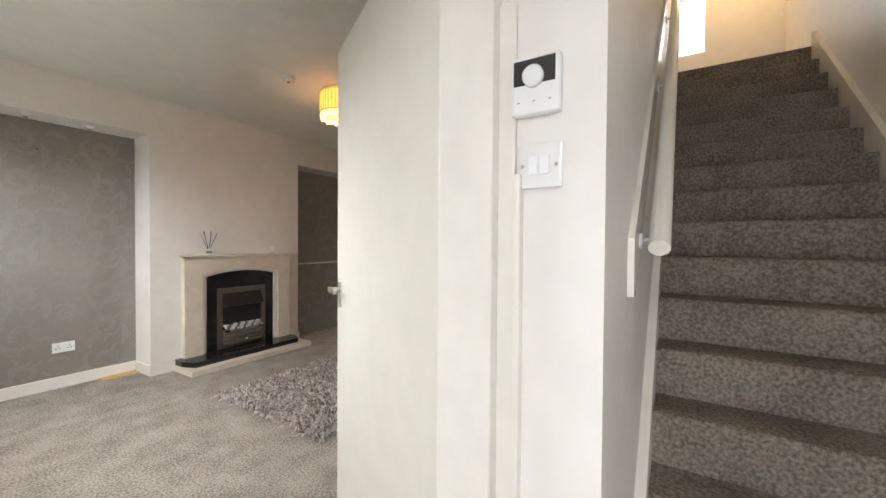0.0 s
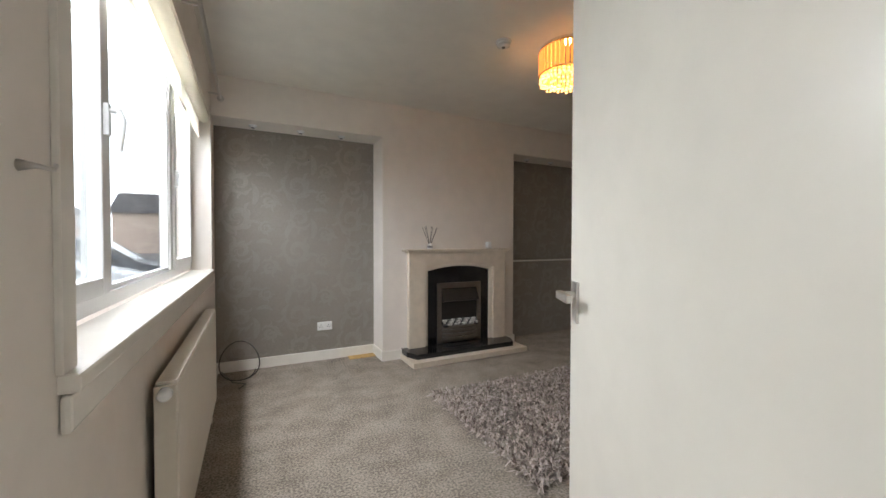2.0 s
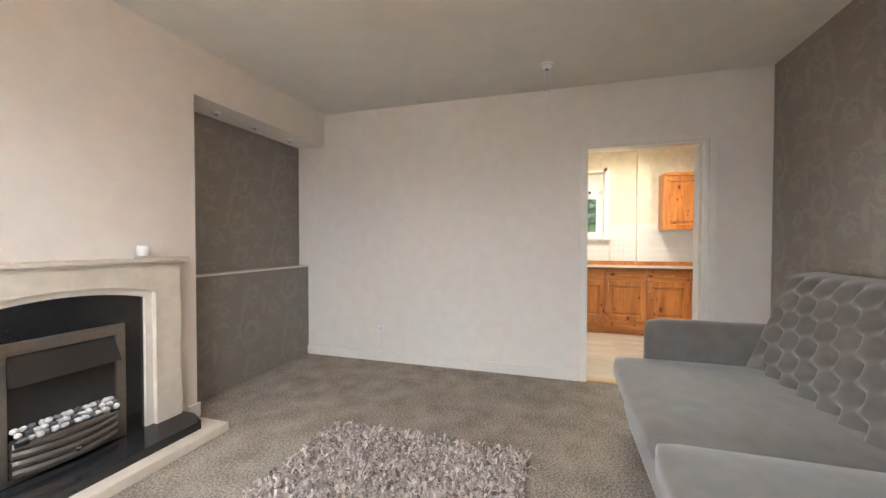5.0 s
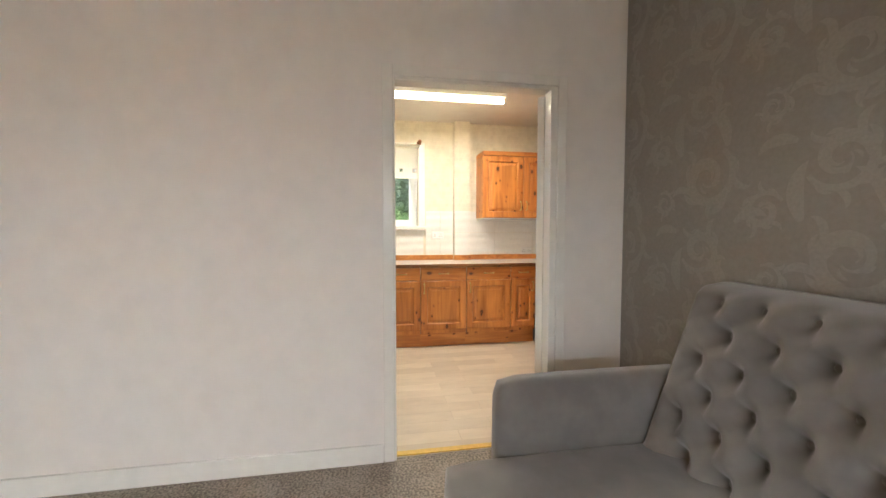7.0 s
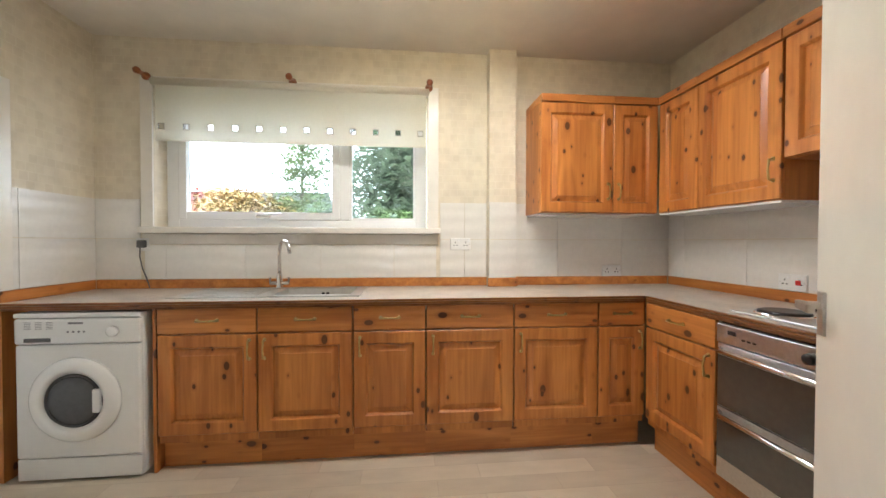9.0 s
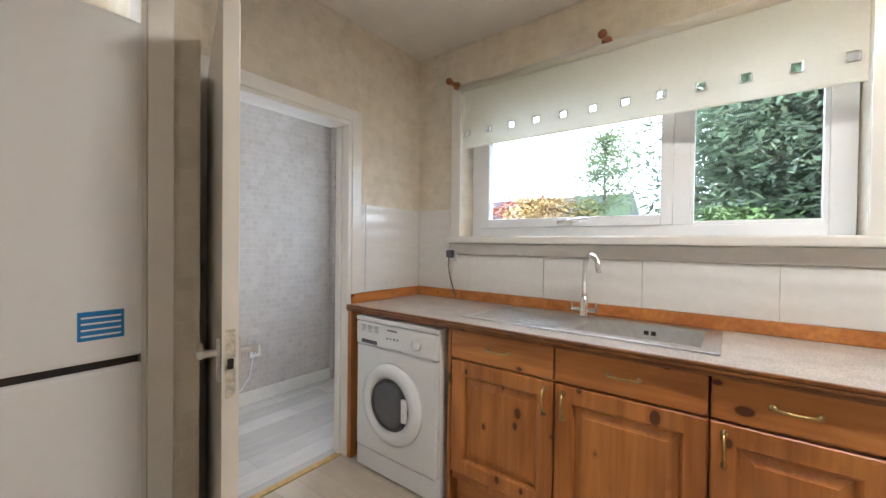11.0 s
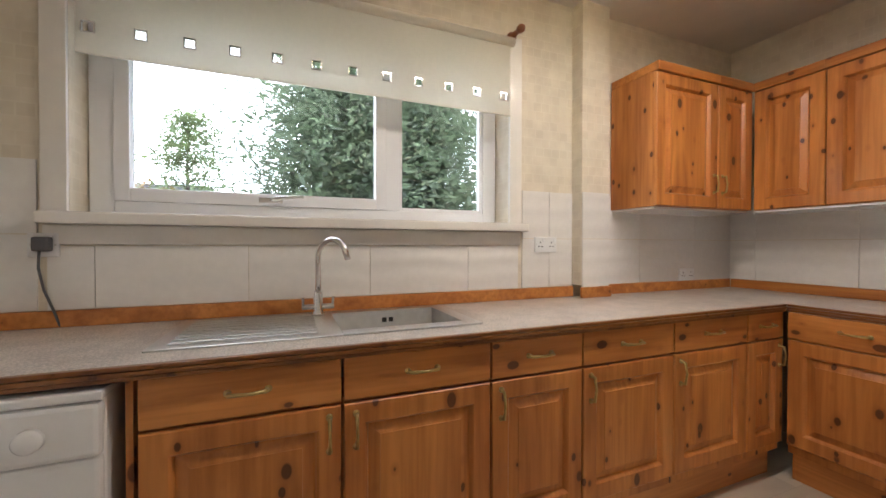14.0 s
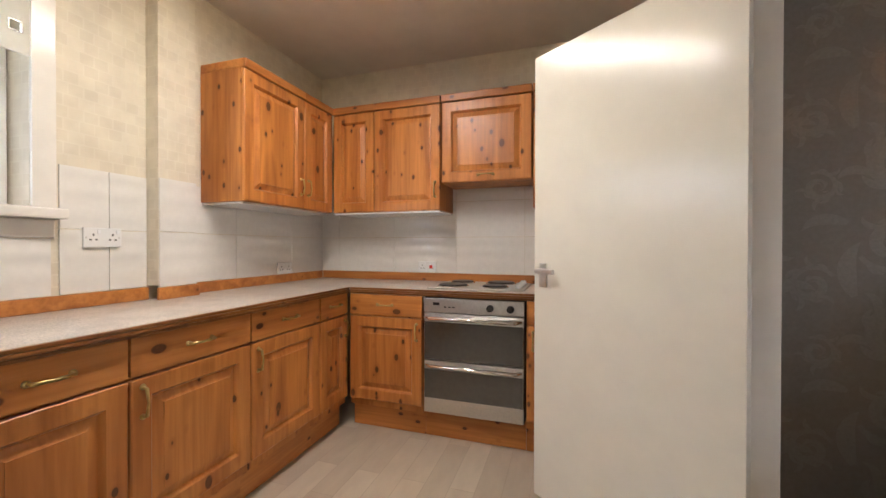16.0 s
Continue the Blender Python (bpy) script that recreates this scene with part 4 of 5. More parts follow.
rug = thing("shaggy_rug", "oblong shaggy beige and brown rug on the carpet", "rug")
part("backing", slab((1.64, 2.68, 0.002), (3.36, 3.91, 0.012), 0.003), M_rug, rug)
rv, rf = [], []
rnd = random.Random(7)
for k in range(13000):
    x, y = rnd.uniform(1.62, 3.38), rnd.uniform(2.66, 3.93)
    a, ln, w = rnd.uniform(0, math.tau), rnd.uniform(0.045, 0.09), rnd.uniform(0.0035, 0.008)
    tip = Vector((x, y, 0)) + Vector((math.cos(a), math.sin(a), 0)) * ln * rnd.uniform(0.3, 0.95)
    h = rnd.uniform(0.02, 0.05)
    s = Vector((-math.sin(a), math.cos(a), 0)) * w
    base, mid = Vector((x, y, 0.006)), (Vector((x, y, 0)) * 0.55 + tip * 0.45) + Vector((0, 0, h))
    tip.z = h * rnd.uniform(0.4, 0.95)
    i = len(rv)
    rv += [base - s, base + s, mid + s, mid - s, tip + s * 0.5, tip - s * 0.5]
    rf += [(i, i + 1, i + 2, i + 3), (i + 3, i + 2, i + 4, i + 5)]
me = bpy.data.meshes.new("pile")
me.from_pydata(rv, [], rf)
n_, l_ = M_rug.node_tree.nodes, M_rug.node_tree.links
geo, rr = n_.new("ShaderNodeNewGeometry"), n_.new("ShaderNodeValToRGB")
rr.color_ramp.elements[0].color, rr.color_ramp.elements[1].color = (0.13, 0.095, 0.075, 1), (0.66, 0.58, 0.53, 1)
l_.new(geo.outputs["Random Per Island"], rr.inputs["Fac"])
l_.new(rr.outputs[0], n_["Principled BSDF"].inputs["Base Color"])
me.materials.append(M_rug)
pile = tagged(new("pile", me), "tangled long beige and brown pile", kind="stuff")
pile.parent = rug


def cushion(name, a, b, parent, label="", puff=0.03, round_=0.05):
    """A soft block with rounded edges and a swollen top."""
    bm = slab(a, b)
    bmesh.ops.subdivide_edges(bm, edges=bm.edges[:], cuts=9, use_grid_fill=True)
    lo, hi = Vector(a), Vector(b)
    mid, half = (lo + hi) / 2, (hi - lo) / 2
    for v in bm.verts:
        u = Vector([(v.co[k] - mid[k]) / half[k] for k in range(3)])
        for k in range(3):
            i, j = (k + 1) % 3, (k + 2) % 3
            v.co[k] += u[k] * puff * (1 - u[i] ** 4) * (1 - u[j] ** 4)
        q = Vector([max(0, abs(u[k]) * half[k] - half[k] + round_) * (1 if u[k] > 0 else -1) for k in range(3)])
        if q.length > round_:
            v.co += q.normalized() * round_ - q
    return part(name, bm, M_sofa, parent, label, True)


def tufted(name, x0, x1, z0, z1, y, lean, parent):
    """A deep-buttoned back: soft swellings drawn in at staggered buttons, with faint creases between them."""
    bm = bmesh.new()
    NX, NZ = 230, 72
    cw, ch = 0.148, 0.098
    drawn = [(x0 + (i + (0.5 if j % 2 else 0)) * cw, z0 + j * ch) for j in range(int((z1 - z0 - 0.06) / ch) + 1) for i in range(int((x1 - x0) / cw) + 2)]
    drawn = [(x, z) for x, z in drawn if x0 + 0.05 < x < x1 - 0.05 and z0 + 0.04 < z < z1 - 0.05]
    level = lambda z: y - lean * (z - z0) / (z1 - z0)
    grid = []
    for j in range(NZ + 1):
        row = []
        z = z0 + (z1 - z0) * j / NZ
        near = [q for q in drawn if abs(q[1] - z) < 0.14]
        for i in range(NX + 1):
            x = x0 + (x1 - x0) * i / NX
            d = min((math.hypot(x - u, z - v) for u, v in near), default=1.0)
            p, q = (x - x0) / cw + (z - z0) / (2 * ch), (x - x0) / cw - (z - z0) / (2 * ch)
            crease = min(abs(math.sin(math.pi * p)), abs(math.sin(math.pi * q))) ** 0.5
            inner = min(1.0, max(0.0, (z1 - z) / 0.12))
            fold = 1 - 0.95 * math.exp(-(d / 0.036) ** 1.5) - 0.10 * (1 - crease) * inner
            edge = max(0.0, min(1, (z1 - z) / 0.07, (x - x0) / 0.07, (x1 - x) / 0.07))
            edge = math.sqrt(1 - (1 - edge) ** 2)
            row.append(bm.verts.new((x, level(z) - 0.06 + (0.085 * fold + 0.075) * edge, z)))
        grid.append(row)
    back = [[bm.verts.new((v.co.x, level(v.co.z) - 0.10, v.co.z)) for v in (r[0], r[-1])] for r in (grid[0], grid[-1])]
    for r0, r1 in zip(grid, grid[1:]):
        for i in range(NX):
            bm.faces.new((r0[i], r0[i + 1], r1[i + 1], r1[i]))
    bm.faces.new([*grid[-1], back[1][1], back[1][0]])
    bm.faces.new([*[r[0] for r in grid], back[1][0], back[0][0]])
    bm.faces.new([*[r[-1] for r in grid], back[1][1], back[0][1]])
    bm.faces.new((back[0][0], back[0][1], back[1][1], back[1][0]))
    ob = part(name, bm, M_sofa, parent, "deep-buttoned velvet back", True)
    first_button = None
    for x, z in drawn:
        if first_button is None:
            bm = bmesh.new()
            bmesh.ops.create_icosphere(bm, subdivisions=2, radius=1, matrix=Matrix.Diagonal((0.012, 0.008, 0.012, 1)))
            first_button = b = part("button", bm, M_sofa, ob, smooth=True)
        else:
            b = first_button.copy()
            scene.collection.objects.link(b)
        b.location = (x, level(z) + 0.022, z)
    return ob


sofa = thing("sofa", "grey velvet two-seater sofa with a deep-buttoned back", "sofa")
SX0, SX1 = 1.52, 4.04
cushion("base", (SX0 + 0.06, 1.12, 0.10), (SX1 - 0.09, 2.08, 0.37), sofa, puff=0.005, round_=0.03)
for k in (0, 1):
    w = (SX1 - SX0 - 0.24) / 2
    cushion("seat_cushion", (SX0 + 0.12 + k * w + 0.003, 1.24, 0.365), (SX0 + 0.12 + (k + 1) * w - 0.003, 2.15, 0.495), sofa, "plump grey velvet seat cushion", 0.014, 0.045)
for x in (SX0, SX1 - 0.115):
    cushion("arm", (x, 1.08, 0.10), (x + 0.115, 1.94, 0.73), sofa, "slim grey velvet arm", 0.006, 0.045)
tufted("backrest", SX0 + 0.09, SX1 - 0.10, 0.42, 1.07, 1.34, 0.24, sofa)
for x in (SX0 + 0.12, SX1 - 0.14):
    for y in (1.20, 1.96):
        part("leg", rod(bmesh.new(), (x, y, 0), (x, y, 0.11), 0.016, 0.026), M_dark, sofa, "short dark wooden leg")

# ---- stairs and hall ----
SG, SR, NX0, NZ0 = 0.228, 0.197, 1.44, 0.43
st = tagged(thing("staircase", "steep straight stair carpeted in mottled brown", "stairs"), kind="structure")
for k in range(-2, 13):
    x, z = NX0 + SG * k, max(0.04, NZ0 + SR * k)
    if k == -2:
        continue
    bm = slab((x, -0.215, max(0, z - SR - 0.02)), (x + SG + 0.03, 0.80, z))
    front = [e for e in bm.edges if all(abs(v.co.x - x) < 1e-4 and abs(v.co.z - z) < 1e-4 for v in e.verts)]
    bmesh.ops.bevel(bm, geom=front, offset=0.022, segments=4, affect="EDGES", profile=0.5)
    part("step", bm, M_stair, st)
for y0, y1 in ((-0.249, -0.215), (0.80, 0.8345)):
    bm = bmesh.new()
    lo = [(1.16, 0.0), (1.16, 0.30), (4.42, 0.29 + 3.26 * SR / SG), (4.42, 0.29 + 3.26 * SR / SG - 0.42)]
    a, b = [bm.verts.new((x, y0, z)) for x, z in lo], [bm.verts.new((x, y1, z)) for x, z in lo]
    bm.faces.new(a)
    bm.faces.new(b[::-1])
    for q in range(4):
        bm.faces.new((a[q], a[(q + 1) % 4], b[(q + 1) % 4], b[q]))
    part("string_board", bm, M_white, st, "white painted string board")
hr = thing("handrail", "thick white round handrail on a wall board", "handrail")
slope = SR / SG
part("rail", tube(bmesh.new(), [(1.09, 0.765, 1.275), (1.13, 0.765, 1.31), (4.3, 0.765, 1.31 + 3.17 * slope)], 0.026, 18), M_white, hr, smooth=False)
bm = bmesh.new()
lo = [(1.05, 1.15), (1.05, 1.30), (4.3, 1.30 + 3.25 * slope), (4.3, 1.19 + 3.25 * slope), (1.10, 1.15)]
a, b = [bm.verts.new((x, 0.818, z)) for x, z in lo], [bm.verts.new((x, 0.834, z)) for x, z in lo]
bm.faces.new(a)
bm.faces.new(b[::-1])
for q in range(5):
    bm.faces.new((a[q], a[(q + 1) % 5], b[(q + 1) % 5], b[q]))
part("wall_board", bm, M_white, hr, "white painted backing board")
for x in (1.20, 2.05, 2.9, 3.75):
    z = 1.29 + (x - 1.16) * slope
    bm = rod(bmesh.new(), (x, 0.818, z - 0.03), (x, 0.76, z - 0.02), 0.006)
    lathe(bm, [(0.022, 0), (0.022, -0.006), (0.01, -0.01)], (x, 0.818, z - 0.03), 16, "Y")
    part("bracket", bm, M_upvc, hr)

thm = thing("thermostat", "white wall thermostat with a dark dial face", "thermostat", (0.699, 0.958, 1.585), -90)
part("case", slab((-0.048, -0.028, -0.055), (0.048, 0, 0.055), 0.009), M_appliance, thm)
part("display", slab((-0.040, -0.030, 0.0), (0.040, -0.0275, 0.047), 0.001), M_lcd, thm, "dark grey display")
part("dial", lathe(bmesh.new(), [(0.020, -0.0302), (0.020, -0.040), (0.016, -0.043)], (0, 0, 0.012), 28, "Y"), M_appliance, thm, "white rotary dial", True)
for x in (-0.03, 0.0, 0.03):
    part("mark", slab((x - 0.0025, -0.0284, -0.033), (x + 0.0025, -0.0275, -0.031)), M_print_grey, thm)
lsw = socket("light_switch", "white double light switch beside the stair", (0.699, 0.952, 1.435), -90, False, True)

# ---- kitchen units ----


def panel_door(w, h, flat=False):
    """A frame-and-panel front, its face at y = 0 and its left lower corner at the origin."""
    bm = bmesh.new()
    f = min(0.075, w * 0.27)
    t = 0.02
    if flat:
        cuboid(bm, (0, 0, 0), (w, t, h), 0.004)
        return bm
    last = None
    for d, y in ((0.0, t), (0.0, 0.004), (0.004, 0.0), (f - 0.012, 0.0), (f - 0.006, 0.006), (f, 0.017), (f + 0.006, 0.016), (f + 0.034, 0.006), (f + 0.0345, 0.003)):
        ring = [bm.verts.new(p) for p in ((d, y, d), (w - d, y, d), (w - d, y, h - d), (d, y, h - d))]
        for k in range(4) if last else ():
            q = (k + 1) % 4
            bm.faces.new((last[k], last[q], ring[q], ring[k]))
        if not last:
            bm.faces.new(ring[::-1])
        last = ring
    bm.faces.new(last)
    return bm


def pull(parent, at, upright):
    """A small brass bow handle."""
    x, y, z = at
    d = Vector((0, 0, 1)) if upright else Vector((1, 0, 0))
    c = Vector(at)
    bm = bmesh.new()
    tube(bm, [c - d * 0.048, c - d * 0.046 + Vector((0, -0.022, 0)), c + Vector((0, -0.030, 0)), c + d * 0.046 + Vector((0, -0.022, 0)), c + d * 0.048], [0.007, 0.006, 0.0045, 0.006, 0.007], 8)
    for s in (-1, 1):
        lathe(bm, [(0.010, 0), (0.010, -0.004), (0.006, -0.007)], c + d * 0.05 * s, 12, "Y")
    part("handle", bm, M_brass, parent, "aged brass bow handle", True)


def base_unit(at, turn, w, hinge="left", label="knotty pine base unit with a drawer above a panelled door"):
    u = thing("base_cabinet", label, "cabinet", at, turn, "pine kitchen units")
    part("carcass", slab((0.002, 0.022, 0.15), (w - 0.002, 0.58, 0.74)), M_pine_v, u)
    d = part("door", panel_door(w - 0.008, 0.53), M_pine_v, u)
    d.location = (0.004, 0, 0.195)
    if hinge:
        pull(d, (0.035 if hinge == "left" else w - 0.043, 0, 0.45), True)
    r = part("drawer", panel_door(w - 0.008, 0.13, True), M_pine_h, u)
    r.location = (0.004, 0, 0.735)
    pull(r, ((w - 0.008) / 2, 0, 0.068), False)
    part("plinth", slab((0, 0.065, 0.001), (w, 0.083, 0.192)), M_pine_h, u)
    return u


XF = 6.69
ys = [3.315, 2.812, 2.309, 1.907, 1.404, 0.899, 0.607]
for a, b, side in zip(ys, ys[1:], ("right", "left", "left", "left", "left", "right")):
    base_unit((XF, a, 0), -90, a - b, side)
base_unit((6.672, 0.62, 0), 180, 0.505, "right")
base_unit((5.553, 0.62, 0), 180, 0.45, "left")
built("trim_unit_end", [((6.70, 3.322, 0.0), (7.30, 3.338, 0.868)), ((6.68, 4.03, 0.0), (7.30, 4.066, 0.868))], M_pine_v, "pine end panel")
built("trim_oven_plinth", [((5.556, 0.535, 0.001), (6.166, 0.553, 0.165))], M_pine_h, "pine plinth under the oven")


def wall_unit(at, turn, w, z0, side, label="knotty pine wall unit with a raised-panel door", knob="upright"):
    u = thing("wall_cabinet", label, "cabinet", (at[0], at[1], z0), turn, "pine wall units")
    h = 2.14 - z0
    part("carcass", slab((0.001, 0.021, 0), (w - 0.001, 0.312, h)), M_pine_v, u)
    d = part("door", panel_door(w - 0.006, h - 0.006), M_pine_y, u)
    d.location = (0.003, 0, 0.003)
    if knob == "upright":
        pull(d, (w - 0.04 if side == "right" else 0.034, 0, 0.14), True)
    elif knob:
        pull(d, (w / 2, 0, 0.04), False)
    part("cornice", slab((-0.001, -0.012, h), (w + 0.001, 0.312, h + 0.05), 0.006), M_pine_h, u)
    return u


wall_unit((7.0, 1.14), -90, 0.50, 1.415, "right")
wall_unit((7.0, 0.64), -90, 0.318, 1.415, "left", "narrow knotty pine corner wall unit")
wall_unit((6.997, 0.32), 180, 0.34, 1.415, "right", "narrow knotty pine corner wall unit", "")
wall_unit((6.657, 0.32), 180, 0.502, 1.415, "right")
wall_unit((6.148, 0.32), 180, 0.60, 1.597, "right", "short pine wall unit above the cooker", "flat")
wall_unit((5.542, 0.32), 180, 0.30, 1.415, "left")
built("trim_unit_underside", [((7.02, 0.33, 1.402), (7.31, 1.13, 1.413)), ((6.16, 0.01, 1.402), (7.0, 0.31, 1.413))], M_appliance, "white underside of the wall units")

SKX0, SKX1, SKY0, SKY1 = 6.80, 7.255, 2.285, 3.335
wt = tagged(thing("worktop", "speckled beige laminate worktop with a dark pine edge", "worktop"), group="")
bm = bmesh.new()
BX0, BX1, BY0, BY1 = 6.86, 7.20, 2.34, 2.80
xs_, ys_ = [5.10, 6.69, BX0, BX1, 7.315], [0.008, 0.60, BY0, BY1, 4.066]
grid_ = [[bm.verts.new((x, y, 0.872)) for y in ys_] for x in xs_]
for p in range(4):
    for q in range(4):
        if q == 0 or (p > 0 and not (p == 2 and q == 2)):
            bm.faces.new((grid_[p][q], grid_[p + 1][q], grid_[p + 1][q + 1], grid_[p][q + 1]))
bmesh.ops.delete(bm, geom=[v for v in bm.verts if not v.link_faces], context="VERTS")
up_ = bmesh.ops.extrude_face_region(bm, geom=bm.faces[:])["geom"]
bmesh.ops.translate(bm, verts=[v for v in up_ if isinstance(v, bmesh.types.BMVert)], vec=(0, 0, 0.032))
part("laminate", bm, M_worktop, wt)
bm = bmesh.new()
for z, dd in ((0.868, 0.0), (0.881, 0.006), (0.894, 0.002)):
    cuboid(bm, (6.672 - dd, 0.622, z), (6.689, 4.066, z + 0.0115), 0.003)
    cuboid(bm, (5.10, 0.601, z), (6.672 - dd, 0.620 + dd, z + 0.0115), 0.003)
part("edging", bm, M_edge, wt, "dark reeded pine edging")
bm = bmesh.new()
for a, b in (((7.296, 1.432, 0.905), (7.316, 4.05, 0.965)), ((7.216, 1.225, 0.905), (7.234, 1.44, 0.965)), ((7.296, 0.03, 0.905), (7.316, 1.224, 0.965)), ((5.10, 0.009, 0.905), (7.296, 0.027, 0.965)), ((6.70, 4.05, 0.905), (7.296, 4.067, 0.965))):
    cuboid(bm, a, b, 0.004)
part("upstand", bm, M_pine_h, wt, "pine upstand along the wall")

sink = thing("sink", "stainless steel inset sink with a ribbed drainer", "sink")
bm = bmesh.new()
for a, b in (((SKX0, SKY0, 0.904), (SKX1, BY0 + 0.005, 0.912)), ((SKX0, BY1 - 0.005, 0.904), (SKX1, SKY1, 0.910)), ((SKX0, BY0 + 0.005, 0.904), (BX0 + 0.004, BY1 - 0.005, 0.912)), ((BX1 - 0.004, BY0 + 0.005, 0.904), (SKX1, BY1 - 0.005, 0.912))):
    cuboid(bm, a, b, 0.003)
part("rim", bm, M_steel, sink)
BX0, BX1, BY0, BY1 = BX0 + 0.005, BX1 - 0.005, BY0 + 0.005, BY1 - 0.005
M_bowl = mat("satin_steel_bowl", (0.62, 0.61, 0.58), 0.45, metal=0.7, grain=0.05)
bm = bmesh.new()
for a, b in (((BX0, BY0, 0.75), (BX1, BY1, 0.755)), ((BX0 - 0.003, BY0, 0.75), (BX0, BY1, 0.905)), ((BX1, BY0, 0.75), (BX1 + 0.003, BY1, 0.905)), ((BX0, BY0 - 0.003, 0.75), (BX1, BY0, 0.905)), ((BX0, BY1, 0.75), (BX1, BY1 + 0.003, 0.905))):
    cuboid(bm, a, b)
part("bowl", bm, M_bowl, sink)
for k in range(9):
    x = 6.86 + 0.042 * k
    part("drainer_rib", slab((x - 0.008, 2.87, 0.909), (x + 0.008, 3.29, 0.914), 0.003), M_steel, sink)
for k in (0, 1):
    part("overflow_slot", slab((BX1 - 0.002, 2.53 + 0.03 * k, 0.86), (BX1 + 0.0005, 2.55 + 0.03 * k, 0.88)), M_dark, sink)
part("waste", lathe(bmesh.new(), [(0.04, 0.755), (0.04, 0.758), (0.015, 0.756)], (7.03, 2.57, 0), 20), M_chrome, sink)
tap = thing("mixer_tap", "tall chrome swan-neck mixer tap with two levers", "tap", (7.185, 2.85, 0.911))
bm = lathe(bmesh.new(), [(0.026, 0), (0.026, 0.01), (0.019, 0.02), (0.018, 0.09), (0.016, 0.10)], (0, 0, 0), 20)
part("body", bm, M_chrome, tap, smooth=True)
sp = [(0, 0, 0.09), (0, 0, 0.24)] + [(-0.062 + 0.062 * math.cos(a * math.pi / 10), -0.05 + 0.05 * math.cos(a * math.pi / 10), 0.24 + 0.072 * math.sin(a * math.pi / 10)) for a in range(1, 9)] + [(-0.128, -0.103, 0.235)]
part("spout", tube(bmesh.new(), sp, 0.012, 14), M_chrome, tap, smooth=True)
for s in (-1, 1):
    bm = rod(bmesh.new(), (0, 0, 0.035), (0, 0.062 * s, 0.035), 0.011)
    rod(bm, (0, 0.058 * s, 0.03), (0, 0.06 * s, 0.075), 0.006)
    part("lever", bm, M_chrome, tap)

wm = thing("washing_machine", "white front-loading washing machine under the worktop", "washing machine", (6.66, 3.955, 0), -90)
WMW, WMH = 0.585, 0.848
part("cabinet", slab((0, 0.02, 0.012), (WMW, 0.56, WMH), 0.008), M_appliance, wm)
part("front_panel", slab((0.002, 0.0, 0.125), (WMW - 0.002, 0.03, 0.70), 0.012), M_appliance, wm)
part("kick_panel", slab((0.002, 0.004, 0.014), (WMW - 0.002, 0.03, 0.121), 0.006), M_appliance, wm)
part("control_panel", slab((0.002, -0.006, 0.703), (WMW - 0.002, 0.03, 0.832), 0.012), M_appliance, wm)
part("lid", slab((-0.002, -0.004, 0.835), (WMW + 0.002, 0.56, 0.858), 0.006), M_appliance, wm)
bm = lathe(bmesh.new(), [(0.215, 0.0), (0.212, -0.012), (0.19, -0.03), (0.165, -0.036), (0.145, -0.03), (0.137, -0.008)], (0.28, 0, 0.42), 48, "Y")
ring = part("door", bm, M_appliance, wm, "round white porthole door", True)
part("porthole_glass", lathe(bmesh.new(), [(0.124, -0.014), (0.118, -0.022), (0.09, -0.031), (0.05, -0.035), (0.01, -0.036)], (0.28, 0.0, 0.42), 40, "Y"), M_drum, ring, "dark glass bowl", True)
bm = lathe(bmesh.new(), [(0.136, -0.016), (0.128, -0.026), (0.122, -0.016)], (0.28, 0, 0.42), 40, "Y")
part("seal_ring", bm, M_rubber, ring, "", True)
bm = slab((0.375, -0.034, 0.36), (0.412, -0.012, 0.48), 0.008)
part("grip", bm, M_appliance, ring)
part("drawer_pull", slab((0.05, -0.010, 0.715), (0.17, -0.005, 0.735), 0.004), M_rubber, wm, "grey recessed drawer grip")
part("dial", lathe(bmesh.new(), [(0.027, -0.006), (0.026, -0.022), (0.02, -0.026)], (0.46, 0, 0.765), 28, "Y"), M_appliance, wm, "", True)
part("badge", slab((0.25, -0.0072, 0.803), (0.32, -0.0055, 0.813)), M_print_grey, wm)
for k in range(4):
    part("button", lathe(bmesh.new(), [(0.005, -0.006), (0.005, -0.009)], (0.25 + 0.025 * k, 0, 0.765), 10, "Y"), M_print_grey, wm)
for k in range(15):
    part("print_line", slab((0.05 + 0.05 * (k % 3), -0.0068, 0.78 + 0.008 * (k // 3)), (0.05 + 0.05 * (k % 3) + 0.03, -0.0058, 0.7825 + 0.008 * (k // 3))), M_print_grey, wm)

ov = thing("double_oven", "stainless steel built-under double oven with smoked glass doors", "oven", (6.157, 0.62, 0), 180)
OW = 0.596
part("body", slab((0, 0.022, 0.17), (OW, 0.57, 0.866)), M_dark, ov)
part("control_panel", slab((0, -0.004, 0.775), (OW, 0.022, 0.858), 0.004), M_steel, ov)
part("clock", slab((0.06, -0.006, 0.818), (0.10, -0.003, 0.835)), M_lcd, ov)
for x in (0.13, 0.155, 0.18):
    part("button", slab((x, -0.007, 0.806), (x + 0.014, -0.003, 0.813)), M_dark, ov)
for x in (0.405, 0.52):
    part("knob", lathe(bmesh.new(), [(0.021, -0.004), (0.019, -0.026), (0.012, -0.028)], (x, 0, 0.815), 24, "Y"), M_dark, ov, "black control knob", True)
